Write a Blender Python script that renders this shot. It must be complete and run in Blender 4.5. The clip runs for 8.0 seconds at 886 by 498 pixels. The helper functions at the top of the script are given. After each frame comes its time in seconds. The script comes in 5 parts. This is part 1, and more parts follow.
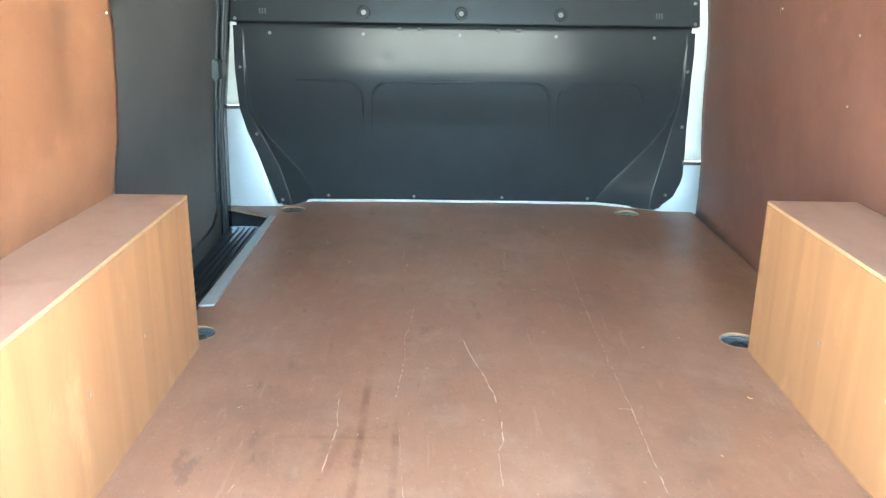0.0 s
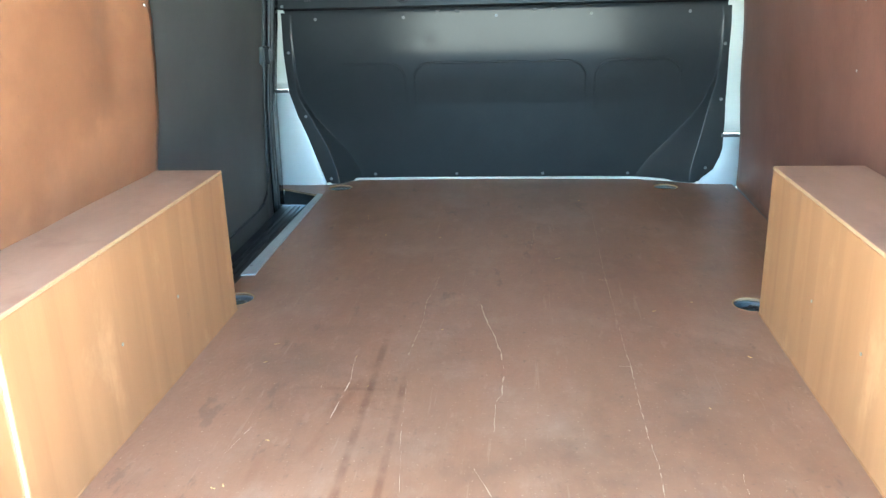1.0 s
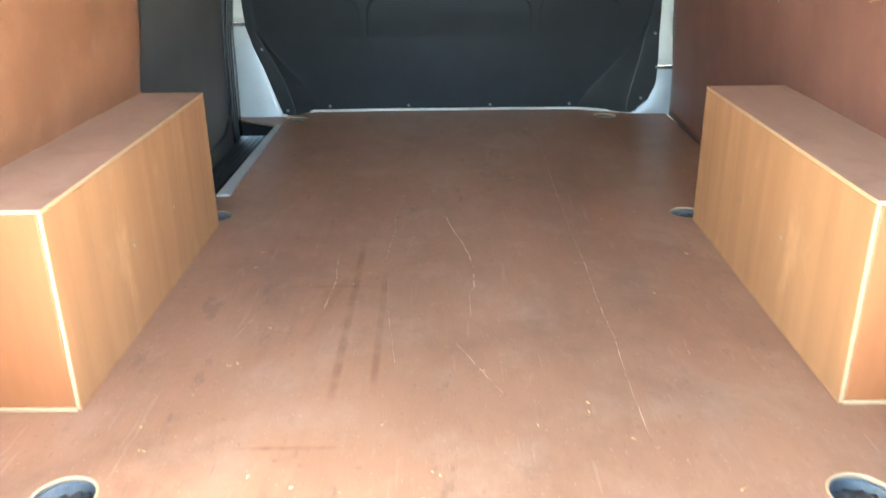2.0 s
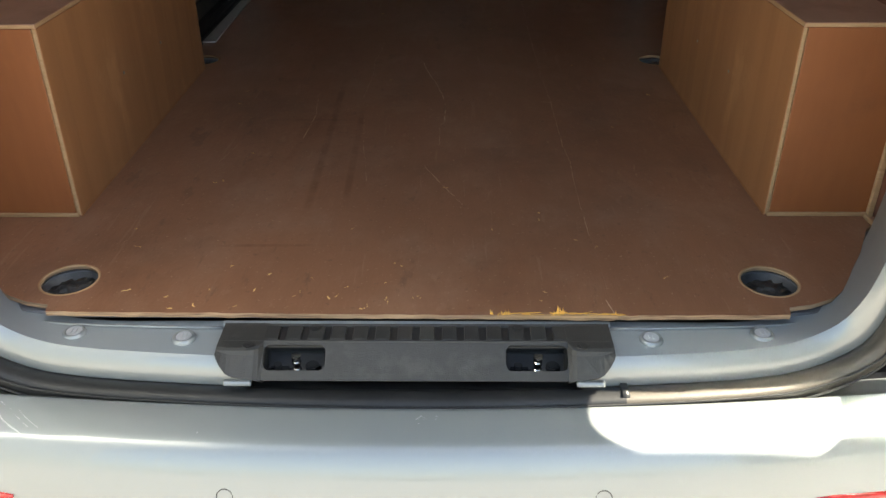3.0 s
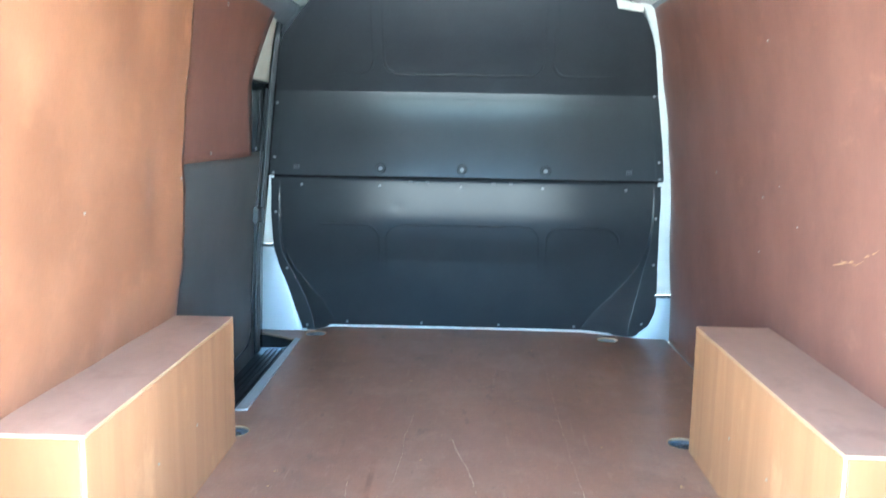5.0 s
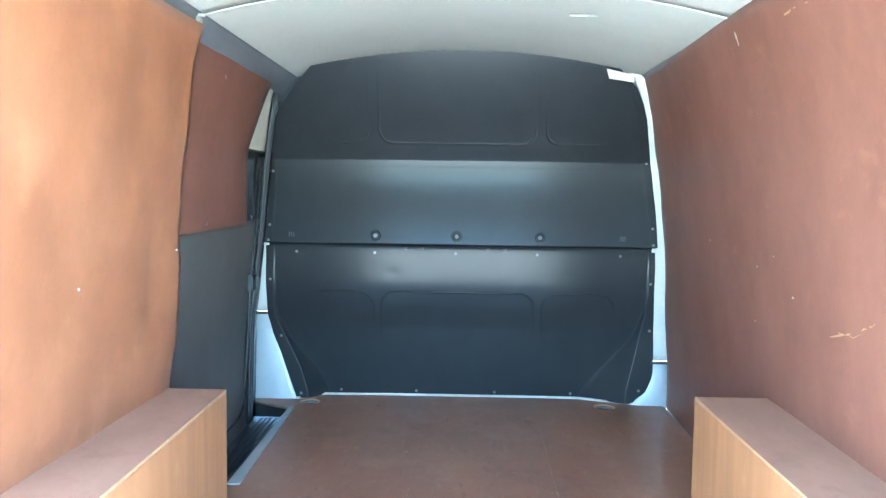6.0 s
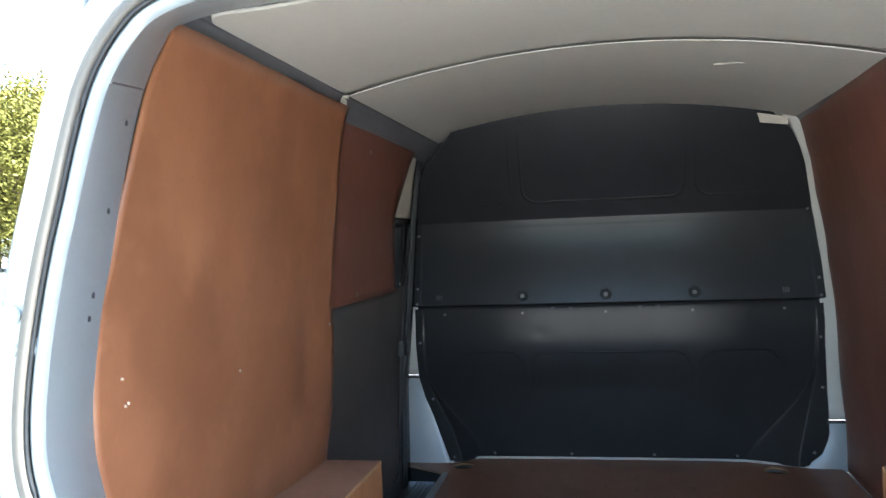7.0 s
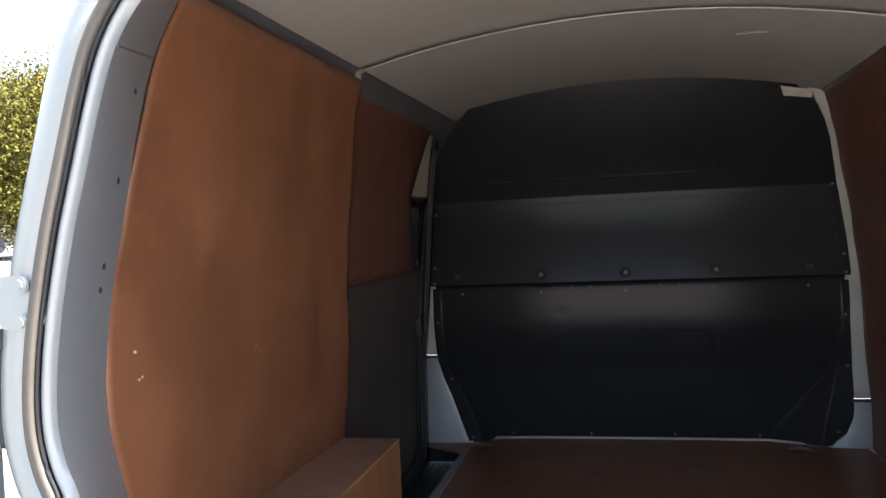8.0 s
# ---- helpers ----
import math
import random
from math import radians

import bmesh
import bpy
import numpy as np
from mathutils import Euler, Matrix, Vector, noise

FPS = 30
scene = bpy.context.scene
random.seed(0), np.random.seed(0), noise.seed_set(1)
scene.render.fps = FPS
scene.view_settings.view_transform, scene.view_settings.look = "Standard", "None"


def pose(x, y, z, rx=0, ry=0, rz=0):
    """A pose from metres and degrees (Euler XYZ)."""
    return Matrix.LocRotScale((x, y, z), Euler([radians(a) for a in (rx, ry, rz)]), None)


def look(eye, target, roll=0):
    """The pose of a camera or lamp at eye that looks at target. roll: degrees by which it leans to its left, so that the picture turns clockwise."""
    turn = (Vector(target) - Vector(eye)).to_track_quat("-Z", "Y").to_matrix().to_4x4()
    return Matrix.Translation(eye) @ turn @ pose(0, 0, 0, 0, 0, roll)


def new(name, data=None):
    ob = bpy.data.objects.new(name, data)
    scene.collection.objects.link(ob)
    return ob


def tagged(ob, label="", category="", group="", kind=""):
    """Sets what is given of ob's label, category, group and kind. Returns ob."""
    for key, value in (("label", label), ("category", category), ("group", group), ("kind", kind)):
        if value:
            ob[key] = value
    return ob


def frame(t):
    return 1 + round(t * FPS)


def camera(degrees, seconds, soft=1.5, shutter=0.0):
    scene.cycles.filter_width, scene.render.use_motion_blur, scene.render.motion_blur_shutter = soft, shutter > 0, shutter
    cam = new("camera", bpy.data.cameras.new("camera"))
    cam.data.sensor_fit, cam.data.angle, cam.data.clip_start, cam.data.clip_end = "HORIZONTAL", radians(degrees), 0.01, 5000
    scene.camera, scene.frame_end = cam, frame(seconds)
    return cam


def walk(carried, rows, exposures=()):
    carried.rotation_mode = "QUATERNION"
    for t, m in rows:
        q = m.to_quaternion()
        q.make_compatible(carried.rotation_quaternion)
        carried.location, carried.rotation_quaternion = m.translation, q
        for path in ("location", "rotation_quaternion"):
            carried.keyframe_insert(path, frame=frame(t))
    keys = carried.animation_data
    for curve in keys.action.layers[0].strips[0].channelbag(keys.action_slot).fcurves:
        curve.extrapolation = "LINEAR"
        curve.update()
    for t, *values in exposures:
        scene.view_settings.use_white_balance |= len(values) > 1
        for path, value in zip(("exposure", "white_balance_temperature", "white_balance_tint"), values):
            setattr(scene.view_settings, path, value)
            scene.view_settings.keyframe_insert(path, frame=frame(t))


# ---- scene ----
cam = camera(56.4, 8.0, soft=1.35, shutter=0.3)
PATH = [
    (0, (-0.079, -0.521, 0.775), (-0.075, 1.387, 0.175), 0.8),
    (0.5, (0.057, -0.595, 0.761), (-0.064, 1.308, 0.156), -0.0),
    (1, (0.078, -0.628, 0.769), (-0.117, 1.259, 0.137), -1.6),
    (1.2, (0.057, -0.64, 0.771), (-0.152, 1.246, 0.137), -1.9),
    (2.3, (-0.011, -0.911, 0.719), (0.009, 0.91, -0.109), -0.3),
    (2.5, (0.026, -0.942, 0.691), (0.03, 0.852, -0.194), 0.3),
    (2.8, (0.05, -0.987, 0.683), (0.049, 0.759, -0.293), 0.3),
    (3, (0.052, -1.014, 0.701), (0.033, 0.718, -0.299), -0.2),
    (3.2, (0.044, -1.029, 0.701), (0.016, 0.703, -0.299), -0.5),
    (3.5, (0.035, -1.023, 0.71), (-0.012, 0.721, -0.268), -0.5),
    (4, (0.009, -0.998, 0.776), (-0.059, 0.825, -0.043), -0.1),
    (4.2, (0.001, -0.988, 0.791), (-0.076, 0.878, 0.074), -0.2),
    (4.5, (-0.006, -0.978, 0.821), (-0.096, 0.935, 0.245), -0.4),
    (4.8, (0.002, -0.967, 0.855), (-0.091, 0.992, 0.462), 0.3),
    (5, (0.002, -0.969, 0.862), (-0.054, 1.009, 0.573), 1.0),
    (5.2, (-0.001, -0.969, 0.872), (-0.026, 1.018, 0.644), 1.1),
    (6.3, (-0.003, -0.959, 0.902), (-0.076, 1.037, 0.799), 0.3),
    (6.5, (-0.003, -0.955, 0.912), (-0.149, 1.039, 0.853), -0.0),
    (6.8, (-0.002, -0.945, 0.922), (-0.319, 1.029, 0.892), -1.1),
    (7, (-0.003, -0.941, 0.936), (-0.397, 1.02, 0.914), -2.2),
    (7.2, (-0.009, -0.935, 0.941), (-0.421, 1.022, 0.938), -3.0),
    (7.5, (-0.012, -0.93, 0.94), (-0.438, 1.024, 0.947), -3.4),
    (8, (-0.006, -0.913, 0.912), (-0.445, 1.038, 0.855), -2.6),
]
EXPOSURES = [(0, 6.7, 5750, -10), (0.5, 6.6, 5350, -13), (1.2, 6.15, 5600, -11), (2.3, 5.6, 6700, -2), (2.5, 5.05, 7050, -1), (2.8, 3.5, 7500, 5), (3.0, 3.0, 7650, 7), (3.2, 2.77, 7650, 8), (3.5, 2.7, 7650, 9), (4.0, 3.93, 7550, 10),
             (4.5, 5.15, 6250, 2), (5.0, 6.4, 4850, -8), (5.2, 6.45, 4800, -8), (6.3, 6.3, 4800, -9), (6.6, 5.8, 4900, -8), (7.0, 4.4, 5700, 4), (7.2, 3.3, 6150, 9), (7.5, 2.85, 6250, 10), (8.0, 3.25, 6450, 15)]
walk(cam, [(t, look(eye, target, roll)) for t, eye, target, roll in PATH], EXPOSURES)

# ---- light: a high sun on the van's right, a clear sky ----
SUN_EL, SUN_AZ = 46.0, 88.0          # azimuth clockwise from straight ahead (+y)
world = bpy.data.worlds.new("sky")
scene.world = world
world.use_nodes = True
sky = world.node_tree.nodes.new("ShaderNodeTexSky")
sky.sky_type, sky.sun_disc = "NISHITA", False
sky.sun_elevation, sky.sun_rotation = radians(SUN_EL), radians(SUN_AZ)
sky.air_density, sky.dust_density = 1.0, 2.0
bg = world.node_tree.nodes["Background"]
bg.inputs["Strength"].default_value = 0.085
world.node_tree.links.new(sky.outputs["Color"], bg.inputs["Color"])
sun_dir = Vector((math.cos(radians(SUN_EL)) * math.sin(radians(SUN_AZ)), math.cos(radians(SUN_EL)) * math.cos(radians(SUN_AZ)), math.sin(radians(SUN_EL))))
sun = new("sun", bpy.data.lights.new("sun", "SUN"))
sun.data.energy, sun.data.angle, sun.data.color = 4.8, radians(0.5), (1.0, 0.95, 0.88)
sun.matrix_world = look(sun_dir * 30, (0, 0, 0))


# ---- materials ----
def material(name, base, rough=0.5, metal=0.0, second=None, blotch=2.0, fine=60.0, stretch=(1, 1, 1), bump=0.1, bump_scale=None,
             contrast=0.5, rough_vary=0.08, coat=0.0, vary=0.0, grain=0.35, specular=0.5):
    """A surface with variation at two scales: broad blotches and a fine, possibly stretched, grain."""
    m = bpy.data.materials.new(name)
    m.use_nodes = True
    n, l = m.node_tree.nodes, m.node_tree.links
    b = n["Principled BSDF"]
    b.inputs["Metallic"].default_value, b.inputs["Coat Weight"].default_value = metal, coat
    b.inputs["Specular IOR Level"].default_value = specular
    b.inputs["Coat Roughness"].default_value = 0.04
    second = second or tuple(c * 0.72 for c in base)
    tc, mp = n.new("ShaderNodeTexCoord"), n.new("ShaderNodeMapping")
    mp.inputs["Scale"].default_value = stretch
    l.new(tc.outputs["Object"], mp.inputs["Vector"])
    big, small = n.new("ShaderNodeTexNoise"), n.new("ShaderNodeTexNoise")
    big.inputs["Scale"].default_value, big.inputs["Detail"].default_value, big.inputs["Roughness"].default_value = blotch, 5, 0.6
    small.inputs["Scale"].default_value, small.inputs["Detail"].default_value = fine, 4
    l.new(mp.outputs["Vector"], big.inputs["Vector"])
    l.new(mp.outputs["Vector"], small.inputs["Vector"])
    add = n.new("ShaderNodeMath")
    add.operation = "MULTIPLY_ADD"
    add.inputs[1].default_value = grain
    l.new(small.outputs["Fac"], add.inputs[0])
    l.new(big.outputs["Fac"], add.inputs[2])
    mr = n.new("ShaderNodeMapRange")
    mid = 0.5 + grain * 0.5
    mr.inputs["From Min"].default_value, mr.inputs["From Max"].default_value = mid - contrast * 0.5, mid + contrast * 0.5
    l.new(add.outputs[0], mr.inputs["Value"])
    mix = n.new("ShaderNodeMix")
    mix.data_type = "RGBA"
    mix.inputs["A"].default_value, mix.inputs["B"].default_value = (*second, 1), (*base, 1)
    l.new(mr.outputs["Result"], mix.inputs["Factor"])
    out = mix.outputs["Result"]
    if vary:
        info, hsv, vr = n.new("ShaderNodeObjectInfo"), n.new("ShaderNodeHueSaturation"), n.new("ShaderNodeMapRange")
        vr.inputs["To Min"].default_value, vr.inputs["To Max"].default_value = 1 - vary, 1 + vary
        l.new(info.outputs["Random"], vr.inputs["Value"])
        l.new(vr.outputs["Result"], hsv.inputs["Value"])
        l.new(out, hsv.inputs["Color"])
        out = hsv.outputs["Color"]
    l.new(out, b.inputs["Base Color"])
    rr = n.new("ShaderNodeMapRange")
    rr.inputs["To Min"].default_value, rr.inputs["To Max"].default_value = rough + rough_vary, max(0.03, rough - rough_vary)
    l.new(big.outputs["Fac"], rr.inputs["Value"])
    l.new(rr.outputs["Result"], b.inputs["Roughness"])
    if bump:
        bp = n.new("ShaderNodeBump")
        bp.inputs["Strength"].default_value, bp.inputs["Distance"].default_value = bump, 0.002
        src = small
        if bump_scale:
            src = n.new("ShaderNodeTexNoise")
            src.inputs["Scale"].default_value, src.inputs["Detail"].default_value = bump_scale, 3
            l.new(mp.outputs["Vector"], src.inputs["Vector"])
        l.new(src.outputs["Fac"], bp.inputs["Height"])
        l.new(bp.outputs["Normal"], b.inputs["Normal"])
    return m


FLOOR_PLY = material("film_faced_floor_ply", (0.294, 0.139, 0.077), 0.36, second=(0.181, 0.080, 0.043), blotch=2.2, fine=30, stretch=(1.6, 0.5, 1), bump=0.22, bump_scale=110, contrast=0.75)
WALL_PLY = material("film_faced_wall_ply", (0.310, 0.131, 0.064), 0.38, second=(0.213, 0.090, 0.043), blotch=3.4, fine=22, stretch=(1, 1.2, 0.85), bump=0.12, bump_scale=90, contrast=0.55)
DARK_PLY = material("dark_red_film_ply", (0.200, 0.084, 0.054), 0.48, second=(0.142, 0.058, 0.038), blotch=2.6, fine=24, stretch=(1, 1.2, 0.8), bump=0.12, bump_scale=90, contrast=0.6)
BOX_PLY = material("bare_faced_ply", (0.385, 0.182, 0.080), 0.5, second=(0.27, 0.120, 0.050), blotch=2.0, fine=16, stretch=(1, 2.2, 0.22), bump=0.1, bump_scale=160, contrast=0.6, grain=0.18)
BOX_TOP = material("film_faced_box_ply", (0.375, 0.205, 0.128), 0.45, second=(0.27, 0.140, 0.086), blotch=3.0, fine=35, stretch=(1.6, 0.6, 1), bump=0.1, bump_scale=120, contrast=0.7)
BOX_END = material("reddish_box_ply", (0.29, 0.100, 0.035), 0.45, second=(0.21, 0.068, 0.024), blotch=4.0, fine=30, stretch=(2.2, 1, 0.5), bump=0.1, bump_scale=120, contrast=0.7)
PLY_EDGE = material("raw_ply_edge", (0.43, 0.275, 0.15), 0.7, second=(0.33, 0.20, 0.10), blotch=6, fine=24, stretch=(1, 1, 12), contrast=0.5, grain=0.8, bump=0.4, bump_scale=220)
FLOOR_EDGE = material("dirty_floor_edge", (0.44, 0.29, 0.17), 0.7, second=(0.13, 0.075, 0.045), blotch=9, fine=26, stretch=(1, 1, 13), contrast=0.4, grain=0.8, bump=0.4, bump_scale=220)
SCRATCH = material("pale_scratch", (0.60, 0.45, 0.33), 0.7, blotch=14, fine=90, bump=0.3, bump_scale=200)
STRAP = material("crumpled_grey_strap", (0.045, 0.045, 0.044), 0.32, second=(0.014, 0.014, 0.014), blotch=38, fine=160, contrast=0.3, bump=0.6, bump_scale=120)
CHIP = material("pale_wood_chip", (0.84, 0.58, 0.24), 0.7, blotch=14, fine=90, bump=0.3, bump_scale=200)
RAW_WOOD = material("torn_raw_wood", (0.78, 0.45, 0.09), 0.75, second=(0.60, 0.30, 0.05), blotch=14, fine=90, bump=0.5, bump_scale=200)
BLACK_PANEL = material("satin_black_panel", (0.0245, 0.0255, 0.0270), 0.185, second=(0.0188, 0.0195, 0.0207), blotch=3, fine=180, bump=0.05, bump_scale=420, rough_vary=0.03, specular=0.16)
DARK_TRIM = material("dark_grey_hardboard_trim", (0.094, 0.086, 0.079), 0.5, second=(0.072, 0.067, 0.062), blotch=3, fine=120, bump=0.12, bump_scale=300)
BLACK_PLASTIC = material("black_textured_plastic", (0.028, 0.030, 0.032), 0.5, blotch=5, fine=150, bump=0.35, bump_scale=500)
SILL_PLASTIC = material("dark_grey_sill_plastic", (0.034, 0.0345, 0.0325), 0.55, second=(0.024, 0.0243, 0.0230), blotch=8, fine=150, bump=0.3, bump_scale=520)
SILVER = material("silver_metallic_paint", (0.245, 0.270, 0.278), 0.34, metal=0.4, second=(0.218, 0.241, 0.248), blotch=1.5, fine=900, bump=0.01, coat=1.0, rough_vary=0.03)
INNER_SILVER = material("dull_inner_silver_paint", (0.275, 0.312, 0.330), 0.42, metal=0.2, second=(0.246, 0.280, 0.297), blotch=3, fine=500, bump=0.03, coat=0.2)
PALE_SILVER = material("pale_pillar_paint", (0.54, 0.53, 0.485), 0.45, metal=0.05, second=(0.47, 0.46, 0.42), blotch=3, fine=400, bump=0.03, coat=0.2)
PILLAR_SILVER = material("silver_pillar_paint", (0.365, 0.382, 0.390), 0.38, metal=0.1, second=(0.325, 0.342, 0.35), blotch=5, fine=300, bump=0.04, coat=0.25)
CREAM = material("cream_primer", (0.62, 0.58, 0.48), 0.6, blotch=5, fine=90, bump=0.05)
RUBBER = material("grey_door_seal_rubber", (0.024, 0.025, 0.026), 0.38, second=(0.014, 0.015, 0.016), blotch=12, fine=120, bump=0.15, bump_scale=200, specular=0.3)
# greyed rubber; on the sill's right end this tone stands for sunlight
SEAL_GREY = material("greyed_and_sunlit_seal_rubber", (0.066, 0.059, 0.048), 0.42, second=(0.048, 0.043, 0.036), blotch=9, fine=120, bump=0.15, bump_scale=200)
CHROME = material("polished_striker_steel", (0.78, 0.78, 0.76), 0.14, metal=1.0, blotch=30, fine=300, bump=0.02)
MAT_RUBBER = material("ribbed_step_rubber", (0.018, 0.018, 0.019), 0.55, blotch=6, fine=100, bump=0.2)
LINER = material("pale_grey_roof_liner", (0.445, 0.430, 0.385), 0.55, second=(0.395, 0.381, 0.343), blotch=1.6, fine=70, bump=0.08, bump_scale=260)
CANT = material("slate_grey_rail_paint", (0.128, 0.132, 0.142), 0.45, second=(0.100, 0.103, 0.112), blotch=4, fine=150, bump=0.06)
STEEL = material("zinc_screw_steel", (0.38, 0.38, 0.37), 0.38, metal=0.95, blotch=30, fine=300, bump=0.05)
DULL_STEEL = material("blackened_screw_steel", (0.13, 0.130, 0.130), 0.6, metal=0.2, blotch=30, fine=300, bump=0.05)
CUP_GREY = material("grimy_grey_cup_paint", (0.115, 0.116, 0.115), 0.55, second=(0.040, 0.041, 0.041), blotch=22, fine=200, bump=0.1)
ALU = material("brushed_aluminium_strip", (0.42, 0.42, 0.41), 0.5, metal=0.3, blotch=5, fine=200, stretch=(1, 0.05, 1), bump=0.08)
RED_LENS = material("red_reflector_plastic", (0.55, 0.02, 0.015), 0.18, blotch=20, fine=200, bump=0.1, coat=0.8)
WHITE_STRIP = material("white_joint_plastic", (0.80, 0.79, 0.75), 0.45, blotch=20, fine=200, bump=0.05)
GREY_PLUG = material("pale_grey_plug_plastic", (0.44, 0.46, 0.48), 0.45, blotch=20, fine=200, bump=0.05)
ASPHALT = material("worn_car_park_asphalt", (0.262, 0.252, 0.235), 0.85, second=(0.265, 0.242, 0.206), blotch=0.5, fine=40, bump=0.6, bump_scale=120)
TYRE = material("tyre_rubber", (0.02, 0.02, 0.02), 0.75, blotch=10, fine=100, bump=0.3)
LOG = material("bleached_grey_wood", (0.36, 0.33, 0.29), 0.85, blotch=5, fine=40, stretch=(0.3, 1, 1), bump=0.6, bump_scale=60)
BARK = material("brown_bark", (0.10, 0.072, 0.05), 0.9, blotch=5, fine=30, stretch=(1, 1, 0.3), bump=0.8, bump_scale=40)
LEAF = material("green_leaf", (0.090, 0.084, 0.013), 0.7, second=(0.034, 0.035, 0.006), blotch=0.9, fine=6, bump=0, specular=0.15)
LEAF_DRY = material("yellowing_leaf", (0.125, 0.086, 0.017), 0.7, second=(0.052, 0.038, 0.008), blotch=0.8, fine=6, bump=0, specular=0.15)
WHITE_PAINT = material("white_car_paint", (0.66, 0.66, 0.64), 0.25, second=(0.60, 0.60, 0.585), coat=1.0, blotch=2, fine=300, bump=0)
DARK_PAINT = material("dark_car_paint", (0.015, 0.018, 0.024), 0.2, metal=0.3, coat=1.0, blotch=2, fine=500, bump=0)


def streak(m, x0, x1, y0, y1, width, amount, along="Y"):
    """A dragged dirt streak on a floor material, from (x0, y0) to (x1, y1), broken up by noise. along "X" swaps the two axes."""
    side = "X" if along == "Y" else "Y"
    n, l = m.node_tree.nodes, m.node_tree.links
    b = n["Principled BSDF"]
    old = b.inputs["Base Color"].links[0].from_socket
    tc, sep, ns = n.new("ShaderNodeTexCoord"), n.new("ShaderNodeSeparateXYZ"), n.new("ShaderNodeTexNoise")
    ns.inputs["Scale"].default_value = 14
    l.new(tc.outputs["Object"], sep.inputs["Vector"])
    l.new(tc.outputs["Object"], ns.inputs["Vector"])

    def maths(op, a, b_):
        q = n.new("ShaderNodeMath")
        q.operation = op
        for k, v in enumerate((a, b_)):
            if isinstance(v, (int, float)):
                q.inputs[k].default_value = v
            else:
                l.new(v, q.inputs[k])
        return q.outputs[0]

    def ease(v, lo, hi):
        q = n.new("ShaderNodeMapRange")
        q.interpolation_type = "SMOOTHSTEP"
        q.inputs["From Min"].default_value, q.inputs["From Max"].default_value = lo, hi
        l.new(v, q.inputs["Value"])
        return q.outputs["Result"]

    slope = (x1 - x0) / (y1 - y0)
    across = maths("ABSOLUTE", maths("SUBTRACT", maths("SUBTRACT", sep.outputs[side], maths("MULTIPLY", sep.outputs[along], slope)), x0 - slope * y0), 0)
    mask = maths("MULTIPLY", ease(across, width, width * 0.25), ease(sep.outputs[along], y0 - 0.03, y0 + 0.08))
    mask = maths("MULTIPLY", mask, ease(sep.outputs[along], y1 + 0.03, y1 - 0.12))
    mask = maths("MULTIPLY", maths("MULTIPLY", mask, ease(ns.outputs["Fac"], 0.25, 0.6)), amount)
    mix = n.new("ShaderNodeMix")
    mix.data_type, mix.blend_type = "RGBA", "MULTIPLY"
    mix.inputs["B"].default_value = (0.55, 0.38, 0.27, 1)
    l.new(mask, mix.inputs["Factor"])
    l.new(old, mix.inputs["A"])
    l.new(mix.outputs["Result"], b.inputs["Base Color"])


streak(FLOOR_PLY, -0.214, -0.226, 0.33, 1.10, 0.0115, 0.75)
streak(FLOOR_PLY, -0.146, -0.160, 0.36, 0.90, 0.0105, 0.65)
streak(FLOOR_PLY, -0.255, -0.262, 0.66, 0.92, 0.10, 0.32)
streak(FLOOR_PLY, -0.19, -0.21, 0.70, 0.76, 0.12, 0.40)
streak(FLOOR_PLY, -0.30, -0.22, 0.50, 1.00, 0.012, 0.25)
streak(FLOOR_PLY, 0.210, 0.213, -0.36, -0.14, 0.007, 0.6, "X")
streak(FLOOR_PLY, 0.802, 0.799, -0.37, -0.13, 0.009, 0.3, "X")
streak(FLOOR_PLY, -0.50, -0.53, 1.19, 1.28, 0.045, 0.5)
streak(FLOOR_PLY, -0.362, -0.366, 0.46, 0.60, 0.014, 0.5)
streak(FLOOR_PLY, -0.034, -0.036, 0.62, 0.74, 0.012, 0.5)
streak(FLOOR_PLY, 0.64, 0.70, 0.24, 0.30, 0.06, 0.35)


def mottle(m, scale, lo, hi, colour, amount, stretch=(1, 1, 1), turn=0.0, shift=0.0, detail=7, rough=0.65):
    """Patches of dust, stain or scuff over a material: wherever a noise passes lo to hi."""
    n, l = m.node_tree.nodes, m.node_tree.links
    b = n["Principled BSDF"]
    old = b.inputs["Base Color"].links[0].from_socket
    tc, mp, ns, mr, mul, mix = [n.new("ShaderNode" + k) for k in ("TexCoord", "Mapping", "TexNoise", "MapRange", "Math", "Mix")]
    mp.inputs["Scale"].default_value, mp.inputs["Rotation"].default_value, mp.inputs["Location"].default_value = stretch, (0, 0, radians(turn)), (shift, shift * 0.7, shift * 0.3)
    l.new(tc.outputs["Object"], mp.inputs["Vector"])
    l.new(mp.outputs["Vector"], ns.inputs["Vector"])
    ns.inputs["Scale"].default_value, ns.inputs["Detail"].default_value, ns.inputs["Roughness"].default_value = scale, detail, rough
    mr.interpolation_type = "SMOOTHSTEP"
    mr.inputs["From Min"].default_value, mr.inputs["From Max"].default_value = lo, hi
    l.new(ns.outputs["Fac"], mr.inputs["Value"])
    mul.operation = "MULTIPLY"
    mul.inputs[1].default_value = amount
    l.new(mr.outputs["Result"], mul.inputs[0])
    mix.data_type = "RGBA"
    mix.inputs["B"].default_value = (*colour, 1)
    l.new(mul.outputs[0], mix.inputs["Factor"])
    l.new(old, mix.inputs["A"])
    l.new(mix.outputs["Result"], b.inputs["Base Color"])


